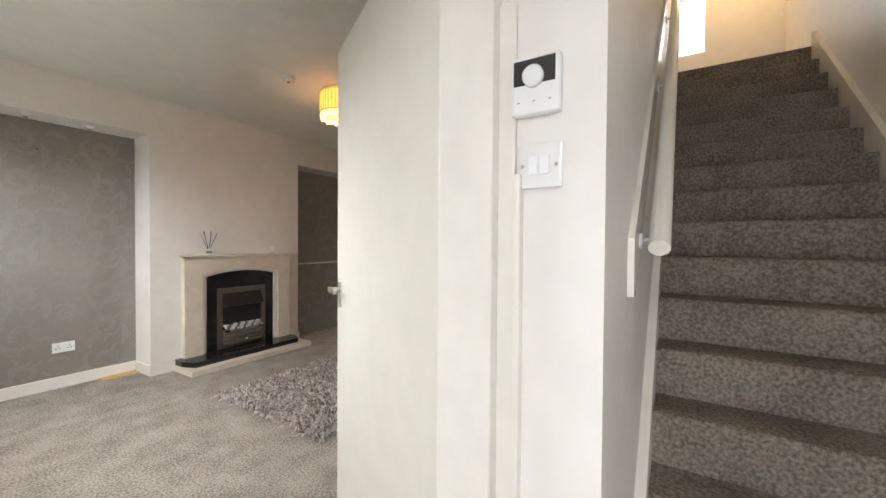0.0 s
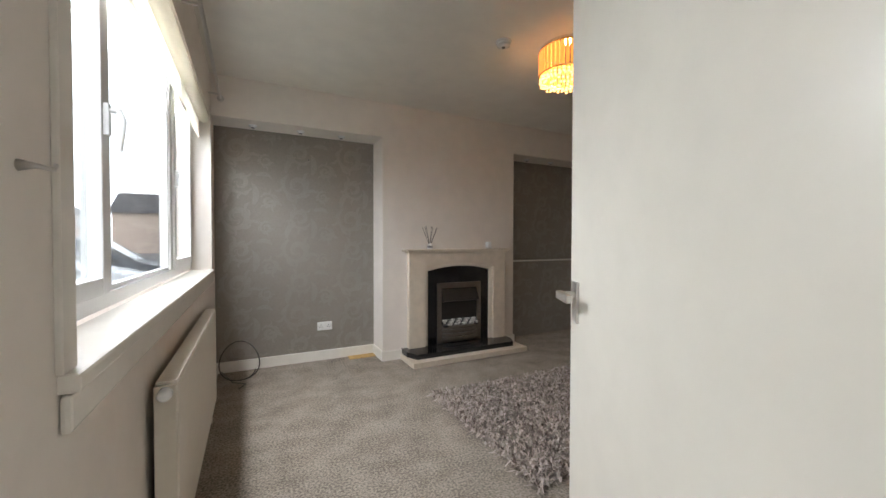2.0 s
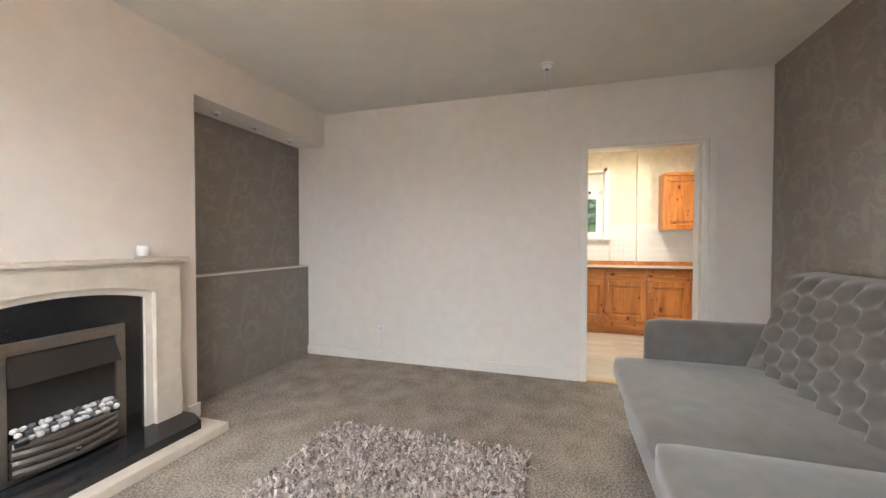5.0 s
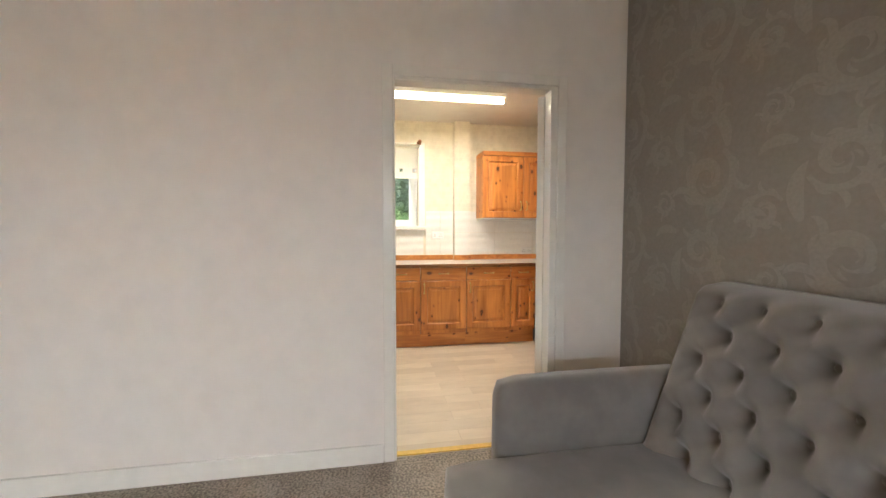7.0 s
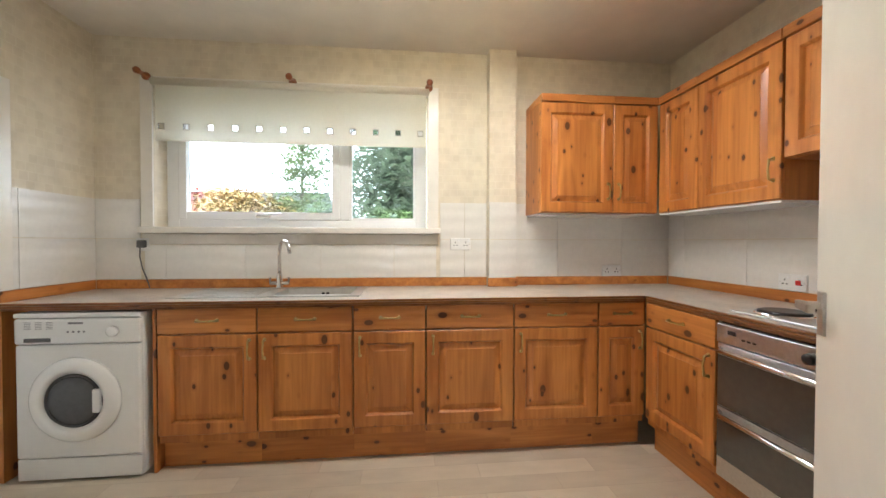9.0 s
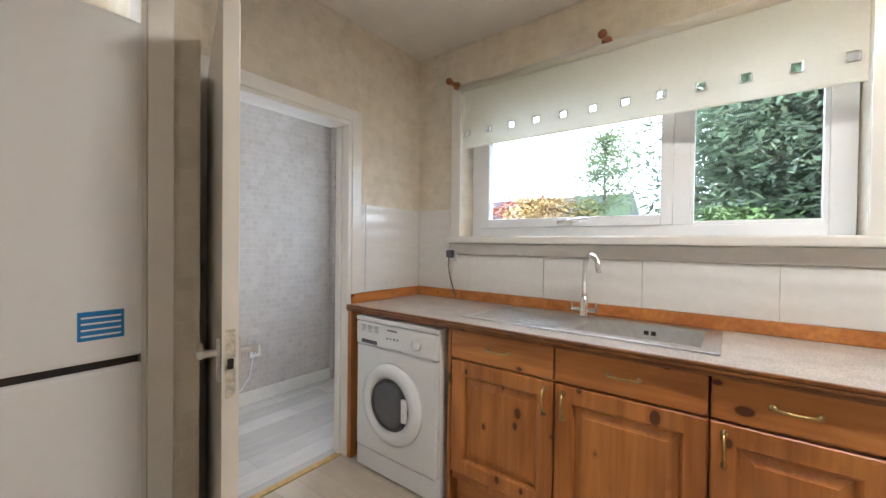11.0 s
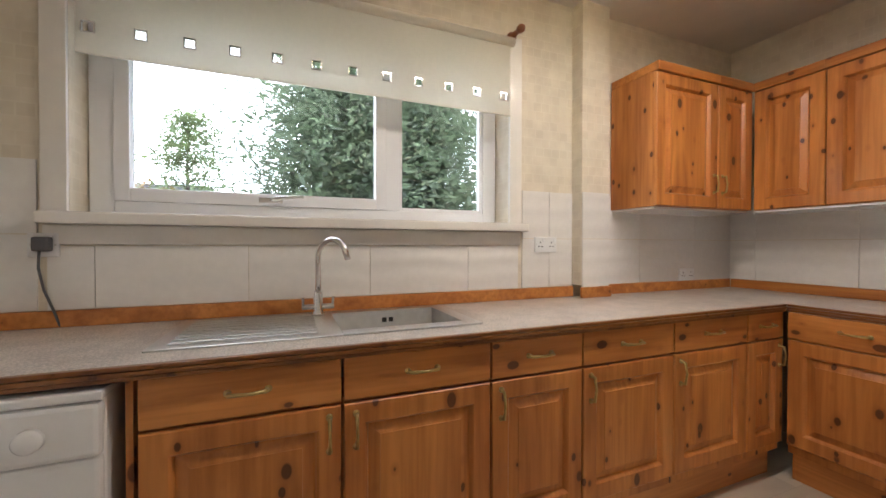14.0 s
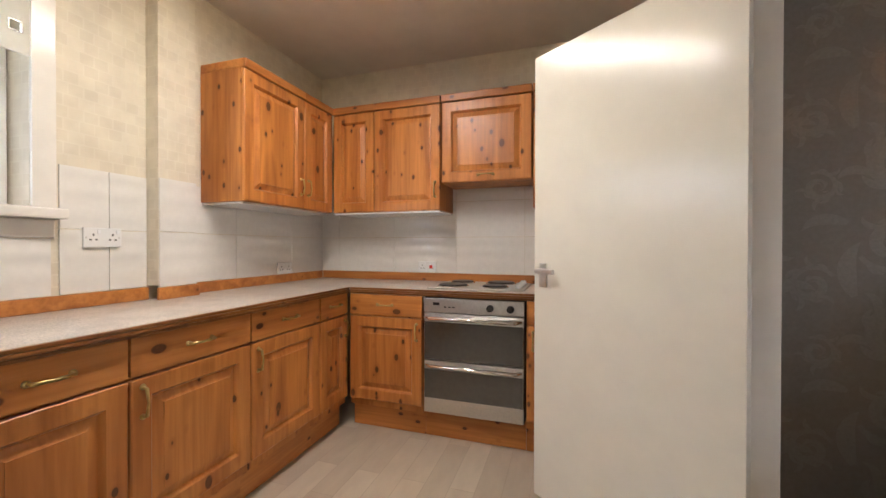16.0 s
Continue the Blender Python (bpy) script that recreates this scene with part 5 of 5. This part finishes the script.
for z0, z1, kick in ((0.49, 0.77, 0.0), (0.172, 0.485, 0.085)):
    d = part("oven_door", slab((0.002, 0.0, z0), (OW - 0.002, 0.022, z1), 0.003), M_steel, ov, "steel-framed oven door")
    part("oven_glass", slab((0.006, -0.003, z0 + 0.004 + kick), (OW - 0.006, 0.001, z1 - 0.052)), M_oven_glass, d, "smoked glass")
    bm = tube(bmesh.new(), [(0.02, -0.002, z1 - 0.026), (0.05, -0.035, z1 - 0.026), (OW - 0.05, -0.035, z1 - 0.026), (OW - 0.02, -0.002, z1 - 0.026)], 0.0115, 12)
    part("bar_handle", bm, M_chrome, d, "long bar handle", True)
hob = thing("gas_hob", "stainless steel hob with four dark rings", "hob")
part("hob_plate", slab((5.575, 0.075, 0.905), (6.165, 0.555, 0.916), 0.005), M_steel, hob)
for x, y, r in ((6.03, 0.43, 0.09), (6.03, 0.19, 0.075), (5.76, 0.43, 0.075), (5.76, 0.19, 0.09)):
    p = part("burner_ring", lathe(bmesh.new(), [(r, 0.916), (r, 0.928), (r - 0.012, 0.932), (r - 0.03, 0.93), (0.02, 0.93)], (x, y, 0), 28), M_dark, hob, "dark sealed ring", True)
    part("ring_trim", lathe(bmesh.new(), [(r + 0.012, 0.9162), (r + 0.01, 0.922), (r + 0.001, 0.922)], (x, y, 0), 28), M_chrome, p)
for k in range(4):
    part("knob", lathe(bmesh.new(), [(0.02, 0.916), (0.018, 0.938), (0.012, 0.94)], (5.615, 0.16 + 0.09 * k, 0), 18), M_appliance, hob, smooth=True)

# ---- kitchen walls, window dressing, lamp ----
socket("wall_socket", "white double socket above the worktop", (XE - 0.009, 1.625, 1.205), -90)
socket("wall_socket", "white socket above the worktop in the corner", (XE - 0.009, 0.475, 1.008), -90)
csw = socket("cooker_switch", "white cooker switch with a red rocker", (6.36, YR + 0.009, 1.012), 180)
part("red_rocker", slab((0.02, -0.0165, -0.012), (0.045, -0.011, 0.012), 0.002), M_red, csw)
pg = socket("wall_socket", "white socket with a grey plug and a lead to the worktop", (XE - 0.009, 3.765, 1.20), -90, False)
part("plug", slab((-0.02, -0.045, -0.022), (0.03, -0.0125, 0.028), 0.009), M_rubber, pg, "grey three-pin plug")
part("lead", tube(bmesh.new(), [(0.0, -0.035, -0.02), (0.0, -0.04, -0.08), (0.01, -0.03, -0.16), (0.03, -0.02, -0.23), (0.045, -0.012, -0.292)], 0.004, 8), M_rubber, pg)
kb = thing("roller_blind", "cream roller blind half down with a row of square metal eyelets", "blind")
YB0, YB1 = 1.875, 3.665
zs = [2.03, 1.99, 1.9]
bm = bmesh.new()
ey = [3.628 - 0.1556 * k for k in range(12)]
e = 0.016
cuboid(bm, (7.278, YB0, 1.982 + e), (7.281, YB1, 2.275))
cuboid(bm, (7.278, YB0, 1.897), (7.281, YB1, 1.982 - e))
cols = [YB1] + [v for y in ey for v in (y + e, y - e)] + [YB0]
for k in range(0, len(cols), 2):
    cuboid(bm, (7.278, cols[k + 1], 1.982 - e), (7.281, cols[k], 1.982 + e))
part("cloth", bm, M_blind, kb)
for y in ey:
    bm = bmesh.new()
    for a, b in (((y - e - 0.005, 1.982 - e - 0.005), (y + e + 0.005, 1.982 - e)), ((y - e - 0.005, 1.982 + e), (y + e + 0.005, 1.982 + e + 0.005)), ((y - e - 0.005, 1.982 - e), (y - e, 1.982 + e)), ((y + e, 1.982 - e), (y + e + 0.005, 1.982 + e))):
        cuboid(bm, (7.274, a[0], a[1]), (7.284, b[0], b[1]), 0.0015)
    part("eyelet", bm, M_chrome, kb, "square chrome eyelet")
part("bottom_bar", slab((7.274, YB0, 1.885), (7.286, YB1, 1.898), 0.003), M_blind, kb)
part("roller", rod(bmesh.new(), (7.275, YB0 - 0.02, 2.275), (7.275, YB1 + 0.02, 2.275), 0.022, n=20), M_blind, kb, smooth=True)
for y in (3.73, 2.79, 1.855):
    fb = thing("pole_bracket", "stained wooden curtain pole bracket without its pole", "bracket", (7.302, y, 2.315), 0, "curtain pole brackets")
    part("arm", lathe(bmesh.new(), [(0.026, 0), (0.026, -0.012), (0.015, -0.022), (0.013, -0.07), (0.02, -0.082), (0.022, -0.10), (0.012, -0.115)], (0, 0, 0), 18, "X"), M_finial, fb, smooth=True)
ft = thing("fluorescent_light", "lit ceiling batten with a bare fluorescent tube", "ceiling light")
part("batten", slab((6.235, 1.12, 2.54), (6.305, 2.36, HK), 0.004), M_upvc, ft)
part("tube", rod(bmesh.new(), (6.27, 1.15, 2.505), (6.27, 2.33, 2.505), 0.019, n=16), M_tube, ft, "glowing warm tube", True)
for y in (1.135, 2.345):
    part("end_cap", slab((6.245, y - 0.014, 2.48), (6.295, y + 0.014, 2.54), 0.004), M_upvc, ft)
kd = thing("ceiling_alarm", "small white round ceiling alarm", "smoke alarm", (5.75, 2.22, HK))
part("body", lathe(bmesh.new(), [(0.05, 0), (0.05, -0.02), (0.03, -0.035)], (0, 0, 0), 24), M_upvc, kd, smooth=True)

fr = thing("fridge_freezer", "tall white fridge freezer standing in a recess", "fridge", (4.995, 3.665, 0))
part("body", slab((0, 0.06, 0.02), (0.60, 0.60, 1.92), 0.006), M_appliance, fr)
part("freezer_door", slab((0, 0, 0.06), (0.60, 0.055, 0.905), 0.014), M_appliance, fr)
part("fridge_door", slab((0, 0, 0.925), (0.60, 0.055, 1.915), 0.014), M_appliance, fr)
part("gasket", slab((0.01, 0.012, 0.905), (0.59, 0.055, 0.925)), M_dark, fr)
part("energy_sticker", slab((0.455, -0.0015, 0.99), (0.555, -0.0003, 1.07)), M_print_blue, fr, "blue sticker with pale lines")
for k in range(4):
    part("sticker_line", slab((0.462, -0.0026, 1.0 + 0.017 * k), (0.548, -0.0016, 1.005 + 0.017 * k)), M_appliance, fr)
socket("wall_socket", "white outlet with a lead on the utility wall", (6.72, 5.25, 0.40), 0, False)
ul = thing("loose_cable", "white lead along the utility skirting", "cable")
part("lead", tube(bmesh.new(), [(6.70, 5.235, 0.36), (6.67, 5.225, 0.22), (6.60, 5.222, 0.13), (6.3, 5.224, 0.108), (5.9, 5.224, 0.108)], 0.005, 8), M_upvc, ul)

# ---- outside ----
M_grass, M_road = mat("lawn", (0.07, 0.10, 0.035), 0.9, grain=0.5, scale=3, spread=0.2), mat("asphalt", (0.06, 0.06, 0.062), 0.85, grain=0.3, scale=20)
M_leaf, M_leaf2 = mat("conifer_needles", (0.12, 0.155, 0.115), 0.7, grain=0.6, scale=3, spread=0.2), mat("birch_leaves", (0.10, 0.14, 0.06), 0.6, grain=0.5, scale=4)
for leafy, shine in ((M_leaf, (0.26, 0.34, 0.20, 1)), (M_leaf2, (0.30, 0.40, 0.16, 1))):
    nodes_, links_ = leafy.node_tree.nodes, leafy.node_tree.links
    thin, both_ = nodes_.new("ShaderNodeBsdfTranslucent"), nodes_.new("ShaderNodeMixShader")
    thin.inputs["Color"].default_value, both_.inputs[0].default_value = shine, 0.45
    links_.new(nodes_["Principled BSDF"].outputs[0], both_.inputs[1])
    links_.new(thin.outputs[0], both_.inputs[2])
    links_.new(both_.outputs[0], nodes_["Material Output"].inputs["Surface"])
M_autumn, M_autumn2 = mat("yellow_leaves", (0.42, 0.28, 0.09), 0.6, grain=0.4, scale=5), mat("red_leaves", (0.42, 0.10, 0.06), 0.6, grain=0.4, scale=5)
M_bark = mat("bark", (0.10, 0.075, 0.055), 0.9, grain=0.4, scale=12, bump=0.6, bump_scale=20)
M_roof = bricks("slate_roof", (0.065, 0.066, 0.075), (0.05, 0.051, 0.058), (0.035, 0.035, 0.038), 0.4, 0.3, 0.01, (1, 2), 0.7, 3)
M_roof.node_tree.nodes["Principled BSDF"].inputs["Specular IOR Level"].default_value = 0.1
M_render = mat("pink_render", (0.46, 0.36, 0.31), 0.9, grain=0.1, scale=3)
M_fence = mat("weathered_fence", (0.24, 0.20, 0.17), 0.9, grain=0.3, scale=10)
M_car_a, M_car_b = mat("silver_car_paint", (0.55, 0.57, 0.60), 0.25, metal=0.4), mat("dark_car_paint", (0.035, 0.045, 0.06), 0.2)
M_pane = mat("dark_window", (0.05, 0.055, 0.06), 0.1)

gr = built("ground", [((-400, -400, -0.45), (400, 400, -0.25))], M_grass, "rough lawn reaching to the horizon")
built("road", [((-16, -300, -0.2495), (-4, 300, -0.235))], M_road, "grey asphalt road in front of the house")


def crown(name, parent, centre, size, count, leaf, material, cone, seed):
    """Many small tilted leaves in clumps with gaps."""
    rnd = random.Random(seed)
    vs, fs = [], []
    c = Vector(centre)
    clumps = []
    for _ in range(count // 40):
        h = rnd.random()
        r = (1 - h) ** 0.6 * size[0] if cone else size[0] * math.sqrt(max(0.05, 1 - (2 * h - 1) ** 2))
        a = rnd.uniform(0, math.tau)
        d = r * rnd.uniform(0.15 if cone else 0.4, 1.06)
        clumps.append((c + Vector((d * math.cos(a), d * math.sin(a), h * size[1])), rnd.uniform(0.10, 0.2) * size[0] + 0.1, a))
    for p, r, a in clumps:
        for _ in range(40):
            q = p + Vector((rnd.gauss(0, r), rnd.gauss(0, r), rnd.gauss(0, r * 0.45) - (0.15 * r if cone else 0)))
            d = Vector((math.cos(a) + rnd.gauss(0, 0.7), math.sin(a) + rnd.gauss(0, 0.7), rnd.gauss(-0.1, 0.4))).normalized() * leaf * rnd.uniform(0.6, 1.5)
            s = d.cross(Vector((rnd.gauss(0, 0.5), rnd.gauss(0, 0.5), 1))).normalized() * leaf * (rnd.uniform(0.22, 0.38) if cone else rnd.uniform(0.25, 0.45))
            i = len(vs)
            vs += [q - d, q + s, q + d, q - s]
            fs.append((i, i + 1, i + 2, i + 3))
    me = bpy.data.meshes.new(name)
    me.from_pydata(vs, [], fs)
    me.materials.append(material)
    ob = new(name, me)
    ob.parent = parent
    return ob


def tree(label, at, height, trunk, size, count, leaf, material, cone, seed, base=0.2):
    t = thing("tree", label, "tree", at)
    rnd = random.Random(seed)
    bm = bmesh.new()
    tube(bm, [(0, 0, 0), (0.03, 0.02, height * 0.4), (-0.02, 0.04, height * 0.7), (0, 0, height * 0.97)], [trunk, trunk * 0.75, trunk * 0.45, 0.02], 10)
    for k in range(18):
        h = height * (base + 0.04 + 0.85 * (1 - base) * k / 18)
        a = k * 2.4
        r = size[0] * (0.8 * (1 - k / 22) if cone else 0.6)
        tube(bm, [(0, 0, h), (r * 0.5 * math.cos(a), r * 0.5 * math.sin(a), h + r * 0.2), (r * math.cos(a), r * math.sin(a), h + r * (0.1 if cone else 0.5))], [trunk * 0.3, trunk * 0.18, 0.01], 6)
    part("trunk", bm, M_bark, t)
    crown("crown", t, (0, 0, height * base), (size[0], height * (1 - base)), count, leaf, material, cone, seed)
    if cone:
        crown("inner_foliage", t, (0, 0, height * base), (size[0] * 0.78, height * (1 - base) * 0.94), 60000, leaf * 1.9, material, cone, seed + 50)
    return t


tree("tall dense dark green conifer behind the garden", (15.6, 0.7, -0.25), 10.0, 0.22, (3.8, 0), 130000, 0.075, M_leaf, True, 11, 0.03)
tree("slender birch with sparse green leaves", (20.0, 6.0, -0.25), 5.6, 0.09, (1.0, 0), 7000, 0.09, M_leaf2, False, 12, 0.2)
tree("small autumn tree with yellow leaves", (19.5, 7.9, -0.25), 3.4, 0.08, (1.7, 0), 9000, 0.10, M_autumn, False, 13, 0.2)
tree("small autumn tree with red leaves", (20.5, 10.2, -0.25), 3.6, 0.07, (0.9, 0), 1800, 0.10, M_autumn2, False, 14, 0.25)
bush = thing("bush", "rounded clipped green bush", "bush", (12.2, 2.3, -0.25))
crown("leaves", bush, (0, 0, 0.1), (0.75, 1.9), 8000, 0.06, mat("bush_leaves", (0.12, 0.19, 0.05), 0.6, grain=0.4, scale=5), False, 15)
part("stem", rod(bmesh.new(), (0, 0, 0), (0, 0, 0.6), 0.05, 0.03), M_bark, bush)
fence = thing("fence", "weathered timber garden fence", "fence", (22.5, -12, -0.25))
for k in range(46):
    part("board", slab((0, k * 0.62, 0.02), (0.03, k * 0.62 + 0.58, 1.25)), M_fence, fence)


def house(label, at, turn, w, d, h, roof, wins):
    hs = thing("house", label, "house", at, turn)
    part("wall", slab((0, 0, 0), (d, w, h)), M_render, hs)
    bm = bmesh.new()
    o = 0.35
    pts = [(-o, -o, h - 0.1), (d / 2, -o, h + roof), (d + o, -o, h - 0.1)]
    a, b = [bm.verts.new(p) for p in pts], [bm.verts.new((x, w + o, z)) for x, _, z in pts]
    bm.faces.new(a)
    bm.faces.new(b[::-1])
    for q in range(3):
        bm.faces.new((a[q], a[(q + 1) % 3], b[(q + 1) % 3], b[q]))
    r = part("roof", bm, M_roof, hs, "dark slate pitched roof")
    part("chimney", slab((d / 2 - 0.35, w * 0.4, h + roof - 0.5), (d / 2 + 0.35, w * 0.4 + 0.9, h + roof + 0.8), 0.03), M_render, r)
    for y, z in wins:
        wd = part("window", slab((-0.03, y, z), (0.05, y + 1.2, z + 1.2)), M_upvc, hs, "white-framed window")
        part("pane", slab((-0.045, y + 0.08, z + 0.08), (-0.02, y + 1.12, z + 1.12)), M_pane, wd)
    return hs


house("low rendered bungalow with a dark slate roof beyond the garden", (27, 7.5, -0.25), 0, 16, 8, 2.6, 2.2, [(2, 0.9), (6, 0.9), (11, 0.9)])
for k, y in enumerate((14, 30, 46, 62)):
    house("pink rendered two-storey house across the street", (-20, y + 12, -0.25), 180, 12, 8, 4.9, 2.6, [(1.5, 0.9), (5.5, 0.9), (9, 0.9), (1.5, 3.3), (5.5, 3.3), (9, 3.3)])
house("pink rendered house at the end of the street", (-14, 66, -0.25), -90, 12, 8, 4.9, 2.6, [(1.5, 0.9), (5.5, 0.9), (9, 0.9), (1.5, 3.3), (5.5, 3.3), (9, 3.3)])


def car(label, at, turn, paint):
    c = thing("car", label, "car", at, turn)
    side = [(-2.1, 0.35), (-2.12, 0.75), (-1.9, 0.92), (-1.5, 0.98), (-0.95, 1.42), (-0.3, 1.52), (0.5, 1.48), (1.15, 1.02), (1.9, 0.88), (2.1, 0.65), (2.1, 0.32)]

    def prism(pts, w0, w1, split):
        bm = bmesh.new()
        a = [bm.verts.new((x, -(w0 if z < split else w1), z)) for x, z in pts]
        b = [bm.verts.new((x, (w0 if z < split else w1), z)) for x, z in pts]
        bm.faces.new(a)
        bm.faces.new(b[::-1])
        for q in range(len(pts)):
            r = (q + 1) % len(pts)
            bm.faces.new((a[q], a[r], b[r], b[q]))
        bmesh.ops.bevel(bm, geom=bm.edges[:], offset=0.05, segments=2, affect="EDGES")
        return bm

    part("body", prism(side, 0.88, 0.66, 1.0), paint, c, smooth=True)
    part("side_windows", prism([(-1.35, 1.02), (-0.9, 1.36), (-0.3, 1.45), (0.45, 1.41), (1.0, 1.03)], 0.82, 0.70, 1.1), M_pane, c)
    part("windscreen", prism([(0.56, 1.44), (1.13, 1.06), (1.17, 1.06), (0.62, 1.46)], 0.70, 0.58, 1.2), M_pane, c)
    for x in (-1.35, 1.35):
        for y in (-0.82, 0.82):
            t = part("tyre", lathe(bmesh.new(), [(0.2, -0.1), (0.3, -0.1), (0.32, 0), (0.3, 0.1), (0.2, 0.1)], (x, y, 0.32), 24, "Y"), M_rubber, c)
            part("rim", lathe(bmesh.new(), [(0.2, -0.105), (0.02, -0.09), (0.02, 0.09), (0.2, 0.105)], (x, y, 0.32), 16, "Y"), M_steel, t)


built("parking", [((-3.99, 6.4, -0.2495), (2.5, 15.0, -0.236))], M_road, "asphalt parking bay beside the houses")
car("silver hatchback parked by the kerb", (-2.7, 8.3, -0.236), 12, M_car_a)
car("dark hatchback parked behind the silver car", (-3.0, 11.6, -0.236), 4, M_car_b)
car("silver estate parked across the street", (-13, 21.0, -0.235), 90, M_car_a)

# ---- wall tiles ----
ROWS_Z = ((0.967, 1.236), (1.240, 1.502))


def tiles(parent, lo, hi, first, zr, place, turn):
    """Tiles along a wall between two positions, on a fixed pitch; place(u) gives the corner."""
    p, g = 0.508, 0.003
    k = math.floor((lo - first) / p)
    while first + k * p < hi:
        a, b = max(lo, first + k * p + g / 2), min(hi, first + (k + 1) * p - g / 2)
        if b - a > 0.02:
            for z0, z1 in zr:
                bm = slab((0, -0.008, 0), (b - a, -0.0005, z1 - z0))
                ob = part("tile", bm, M_tile, parent)
                ob.matrix_world = place(a, b, z0) @ pose(0, 0, 0, 0, 0, turn)
        k += 1


wg, wc, wu = bpy.data.objects["wall_garden"], bpy.data.objects["wall_cooker"], bpy.data.objects["wall_utility"]
on_garden = lambda a, b, z: pose(XE, b, z)
tiles(wg, KY0 - 0.06, KY1 + 0.06, 2.102, ((0.967, 1.196),), on_garden, -90)
tiles(wg, 1.433, KY0 - 0.088, 2.102, ROWS_Z, on_garden, -90)
tiles(wg, KY1 + 0.088, 4.068, 2.102, ROWS_Z, on_garden, -90)
tiles(wg, 0.008, 1.232, 2.102 - 0.19, ROWS_Z, on_garden, -90)
tiles(bpy.data.objects["trim_pipe_box"], 1.236, 1.429, 1.2, ROWS_Z, lambda a, b, z: pose(7.235, b, z), -90)
tiles(wc, 5.1, 7.31, 6.13, (*ROWS_Z, (1.506, 1.60)), lambda a, b, z: pose(b, YR, z), 180)
tiles(wu, UX1 + 0.072, 7.31, 6.30, ROWS_Z, lambda a, b, z: pose(a, YL, z), 0)
